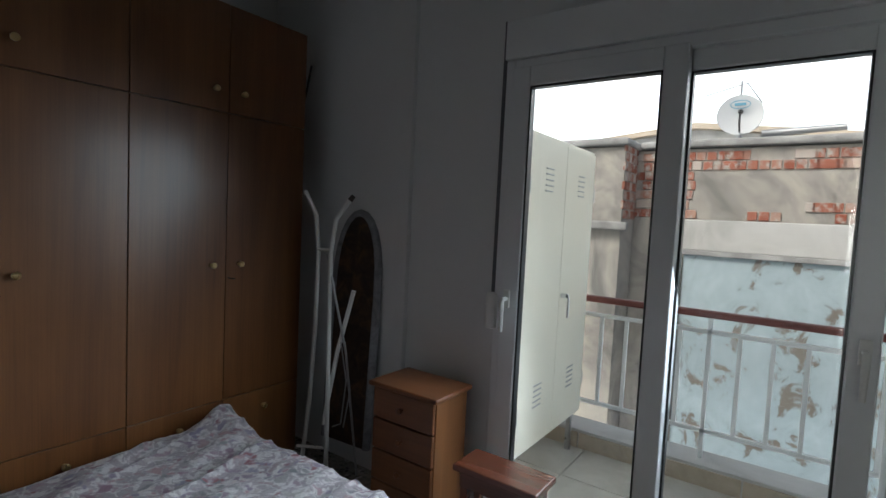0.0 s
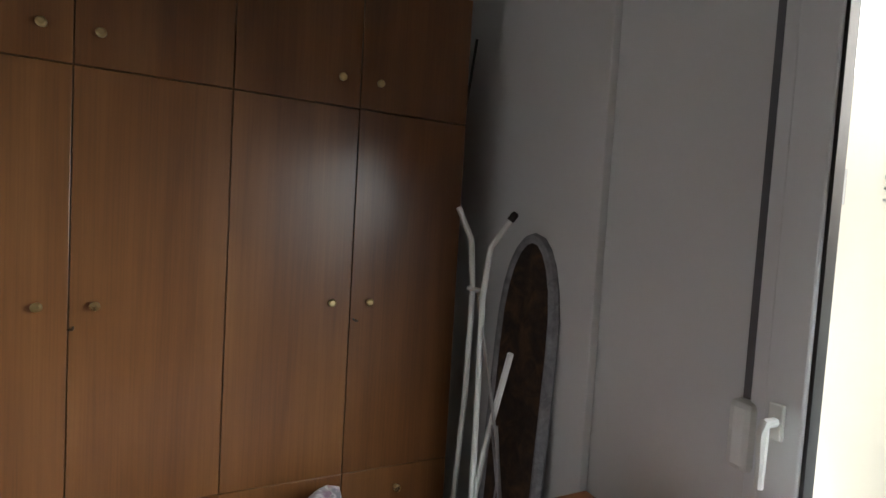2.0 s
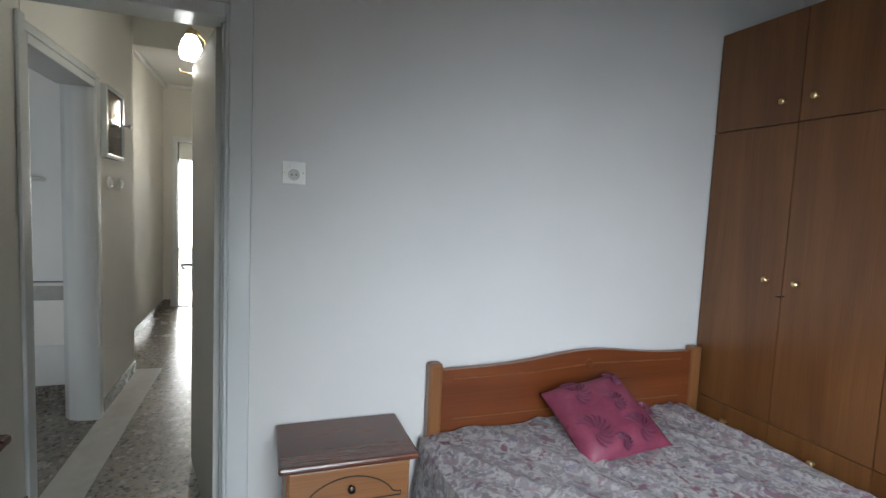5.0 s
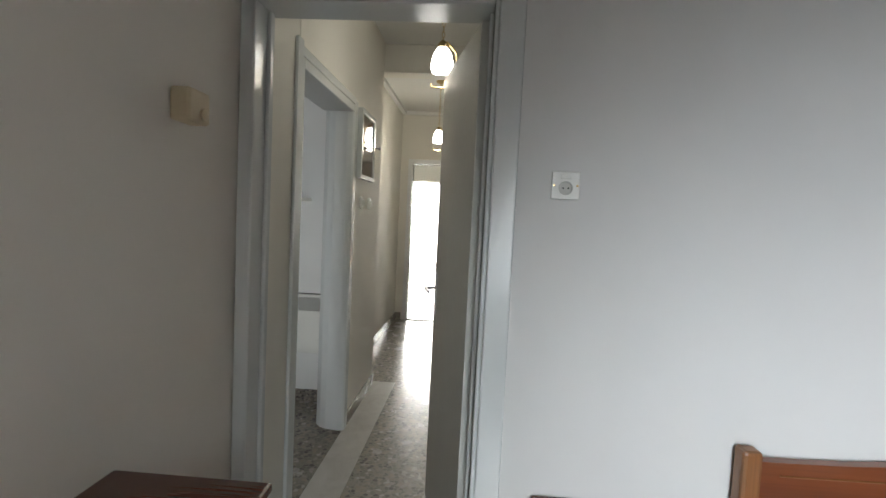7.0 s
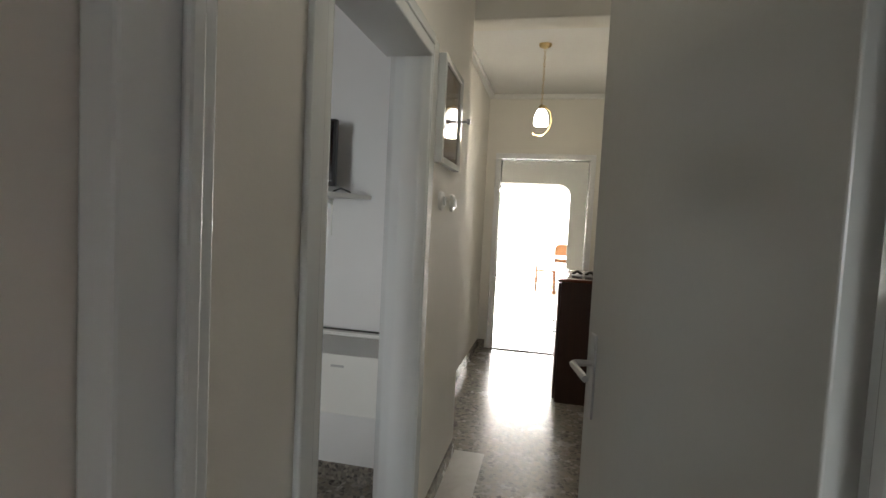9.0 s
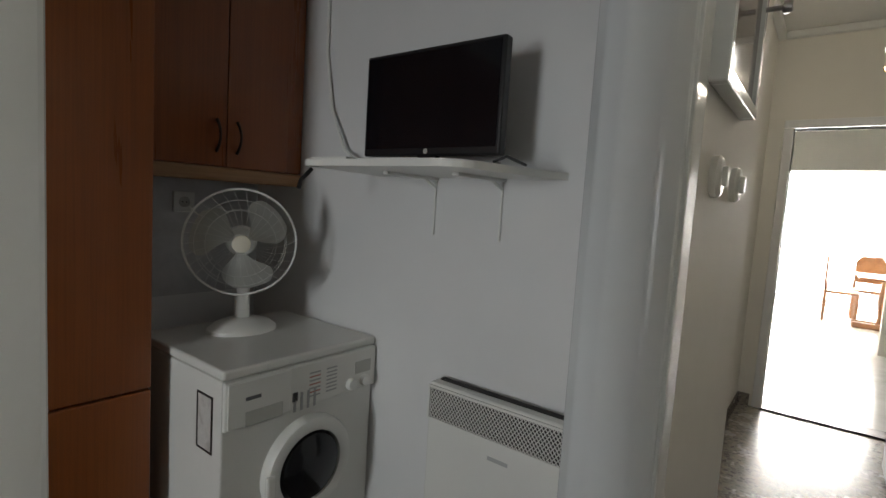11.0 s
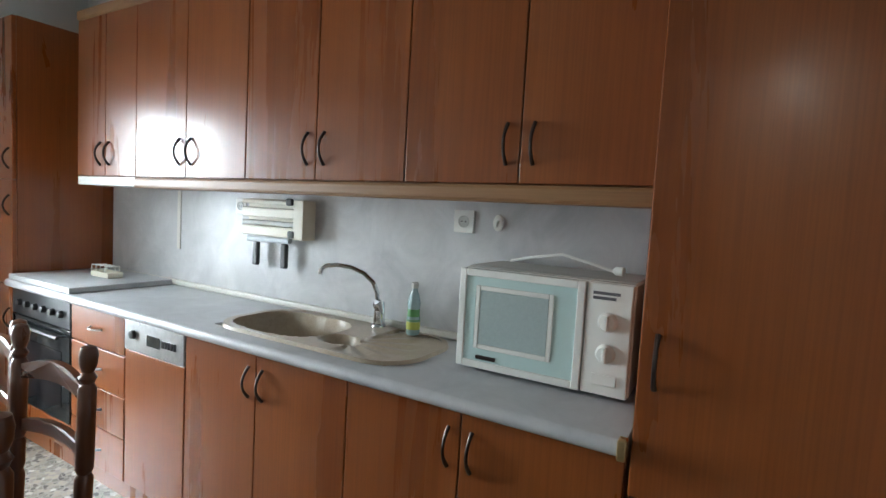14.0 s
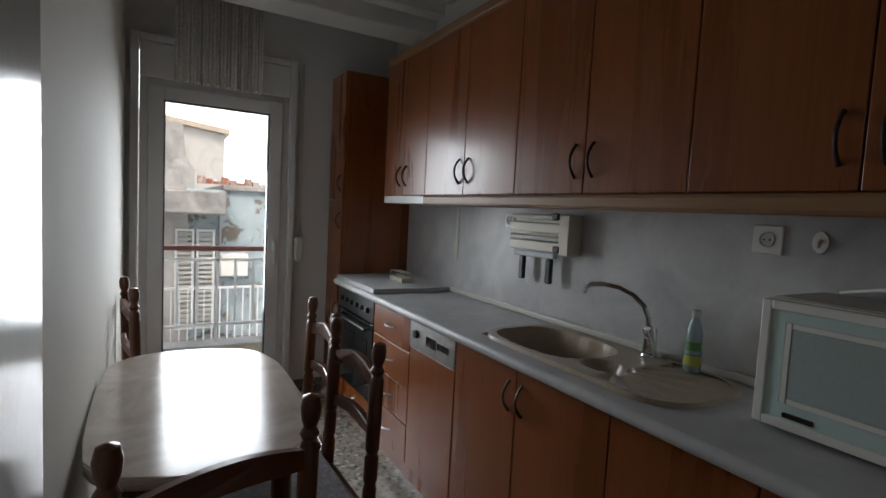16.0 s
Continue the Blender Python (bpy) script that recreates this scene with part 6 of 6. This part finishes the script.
g = tube(bmesh.new(), [dcx + ax * 0.006 + Vector((-0.02, 0.085 * math.cos(a), 0.10 + 0.04 * math.sin(a))) for a in np.linspace(0, 2 * math.pi, 25)[:-1]], 0.004, 5, closed=True)
part("print_ring", g, "blue", dsh)
part("print_bar", B((5.965, 5.975, 1.42, 1.52, 2.39, 2.415), bev=0.002), "blue", dsh)
part("arm", T(([(5.98, 1.46, 2.13), (5.80, 1.45, 2.20), (5.72, 1.44, 2.28)], 0.009)), "black", dsh, "", True)
part("feed", L((5.72, 1.44, 2.28), (1, 0, 0.1), [(0.02, 0), (0.026, 0.03), (0.02, 0.06)], 12), "black", dsh, "", True)
part("mast", T(([(6.1, 1.46, 2.06), (6.05, 1.46, 2.30)], 0.018)), "galv", dsh, "", True)
ae = thing("roof_aerial", (6.9, 1.3, 2.3), "thin rusty television aerial on the roof", "aerial")
part("mast", T(([(6.35, 1.5, 2.02), (6.35, 1.5, 2.75)], 0.012)), "galv", ae, "", True)
part("boom", T(([(6.35, 1.85, 2.62), (6.35, 1.45, 2.72), (6.35, 1.30, 2.50)], 0.008)), "galv", ae, "", True)
for k in range(8):
    part("element", T(([(6.28, 1.44 - 0.018 * k, 2.71 - 0.028 * k), (6.42, 1.44 - 0.018 * k, 2.71 - 0.028 * k)], 0.004)), "galv", ae)
pp = tagged(new("roof_pipe", mesh_of("roof_pipe", T(([(6.25, 1.28, 2.18), (6.25, 0.6, 2.21)], [0.035, 0.03]), n=12), "galv", True)), "grey metal pipe lying on the parapet", "pipe")
fr_ = thing("far_house", (12, 6, -9.0), "pale rendered house with a low sloping roofline", "house")
part("wall", S([(-2, -9), (9, -9), (9, 2.9), (2.8, 3.6), (-2, 3.0)], "x", 13.0, 18.0), "render_white", fr_)
part("roof", S([(-2.1, 3.0), (2.8, 3.6), (9.1, 2.9), (9.1, 3.0), (2.8, 3.72), (-2.1, 3.12)], "x", 12.8, 18.2), "tile_beige", fr_)
for ob, move in ((ow, (0.6, -0.07, -2.19)), (dsh, (0.6, -0.11, 0.27)), (ae, (0.6, -0.1, 0.25)), (pp, (0.6, -0.1, 0.24))):
    ob.location = Vector(ob.location) + Vector(move)
ow.scale = (1, 1, 1.22)
# house beyond the kitchen balcony
kh = thing("courtyard_house", (9, -3, -9.0), "white courtyard house with louvred shutters and a small balcony", "house")
part("wall", B((9.0, 13.0, -9.0, -1.0, -9.0, 1.55), bev=0.01), "render_blue", kh, "pale flaking plaster wall")
part("wall", B((8.9, 13.0, -1.0, 2.0, -9.0, 1.45), bev=0.01), "render_white", kh)
part("stair_tower", S([(-1.12, 1.4), (-0.4, 1.4), (-0.4, 2.75), (-0.92, 2.7), (-0.98, 2.1), (-1.12, 1.9)], "x", 9.4, 11.0), "concrete", kh, "bare concrete stair tower")
part("slab", B((8.3, 9.1, -1.55, -0.3, 1.12, 1.50), bev=0.03), "concrete", kh, "broken concrete slab edge")
part("coping", B((8.9, 13.1, -9.0, -1.55, 1.55, 1.65), bev=0.02), "concrete", kh)
part("pipe", T(([(8.85, -1.5, -6.0), (8.85, -1.5, 1.1)], 0.03)), "galv", kh, "", True)
for k in range(9):
    part("brick", B((9.0, 9.15, -2.3 + k * 0.13, -2.19 + k * 0.13, 1.651, 1.70 + 0.04 * (k % 3))), "brick", kh)
for y in (-0.80, -1.13):
    s = part("shutter", frame_bm(y - 0.30, y, -0.9, 0.85, 0.04, 8.84, 8.88, 0.004), "rail_white", kh)
    for k in range(20):
        part("slat", B((8.845, 8.875, y - 0.26, y - 0.04, -0.84 + k * 0.083, -0.79 + k * 0.083)), "panel_grey", s)
kr = part("balcony_slab", B((8.2, 9.0, -2.6, -0.4, -1.25, -1.1), bev=0.01), "concrete", kh)
for k in range(18):
    part("baluster", B((8.23, 8.25, -2.55 + k * 0.12, -2.53 + k * 0.12, -1.1, -0.1)), "rail_white", kr)
part("rail", B((8.22, 8.26, -2.6, -0.4, -0.1, -0.06)), "rail_white", kr)
part("air_conditioner", B((8.6, 8.9, -1.95, -1.5, 0.05, 0.45), bev=0.02), "white", kh, "white air conditioner unit")
tagged(new("daylight_backdrop", mesh_of("daylight_backdrop", B((-16.1, -16.0, -14, 14, -4, 10)), "lamp_sky")), "bright hazy sky outside the living room", "backdrop", "", "structure")

sky_bm = bmesh.new()
arc = [(60 * math.cos(a), 60 * math.sin(a)) for a in np.linspace(-1.3, 1.3, 25)]
lo_, hi_ = [sky_bm.verts.new((x, y, -9)) for x, y in arc], [sky_bm.verts.new((x * 0.9, y * 0.9, 40)) for x, y in arc]
for k in range(24):
    sky_bm.faces.new((lo_[k], lo_[k + 1], hi_[k + 1], hi_[k]))
tagged(new("sky_backdrop", mesh_of("sky_backdrop", sky_bm, "white_sky")), "bright white overcast sky", "backdrop", "", "structure")

# ---- small pieces of floor and wall, last ----
random.seed(11)
tile_mesh = mesh_of("tile", B((-0.221, 0.221, -0.221, 0.221, 0.0, 0.028), bev=0.003), "tile")
bt = structure("balcony_floor", B((XE + 0.25, 3.88, -2.6, 3.9, -0.03, -0.022)), "grout", "pale ceramic tiles on the balcony floor", "floor")
for i in range(2):
    for j in range(15):
        o = new("tile", tile_mesh)
        o.parent = bt
        o.location = (3.25 + 0.45 * i, -2.5 + 0.45 * j, -0.028)
kt = mesh_of("tile", B((0.0, 0.012, -0.221, 0.221, 0.0, 0.118), bev=0.002), "tile_beige")
for j in range(15):
    o = new("tile", kt)
    o.parent = kb
    o.location = (3.868, -2.45 + 0.45 * j, -0.02)
brick_mesh = mesh_of("brick", B((0, 0.03, -0.092, 0.092, 0, 0.072), bev=0.006), "brick")
half_mesh = mesh_of("brick", B((0, 0.03, -0.042, 0.042, 0, 0.072), bev=0.006), "brick")
walls = [o for o in ow.children if o.name.startswith("wall")]
for r in range(12):
    z = 1.10 + r * 0.082
    for c in range(26):
        y = -0.12 + c * 0.098 + (0.03 if r % 2 else 0)
        nz = noise.noise(Vector((y * 1.7, z * 3.1, 4.4)))
        top = z > 1.78 and nz > -0.05 and z < 1.96
        corner = y > 1.78 and z > 1.42 and z < 1.98 and nz > -0.28
        low = 1.38 < z < 1.56 and 0.35 < y < 1.5 and nz > 0.02
        if (top or corner or low) and y < 2.34:
            whole = random.random() < 0.45
            o = new("brick", brick_mesh if whole and c % 2 == 0 else half_mesh)
            o.parent = walls[0]
            o.location = Vector((5.985, y, z)) - HOUSE
for r in range(8):
    z = 1.40 + r * 0.082
    for c in range(5):
        o = new("brick", half_mesh)
        o.parent = walls[0]
        o.location = Vector((5.62 + 0.098 * c - (0.03 if r % 2 else 0), 2.37, z)) - HOUSE
        o.rotation_euler = (0, 0, radians(90))
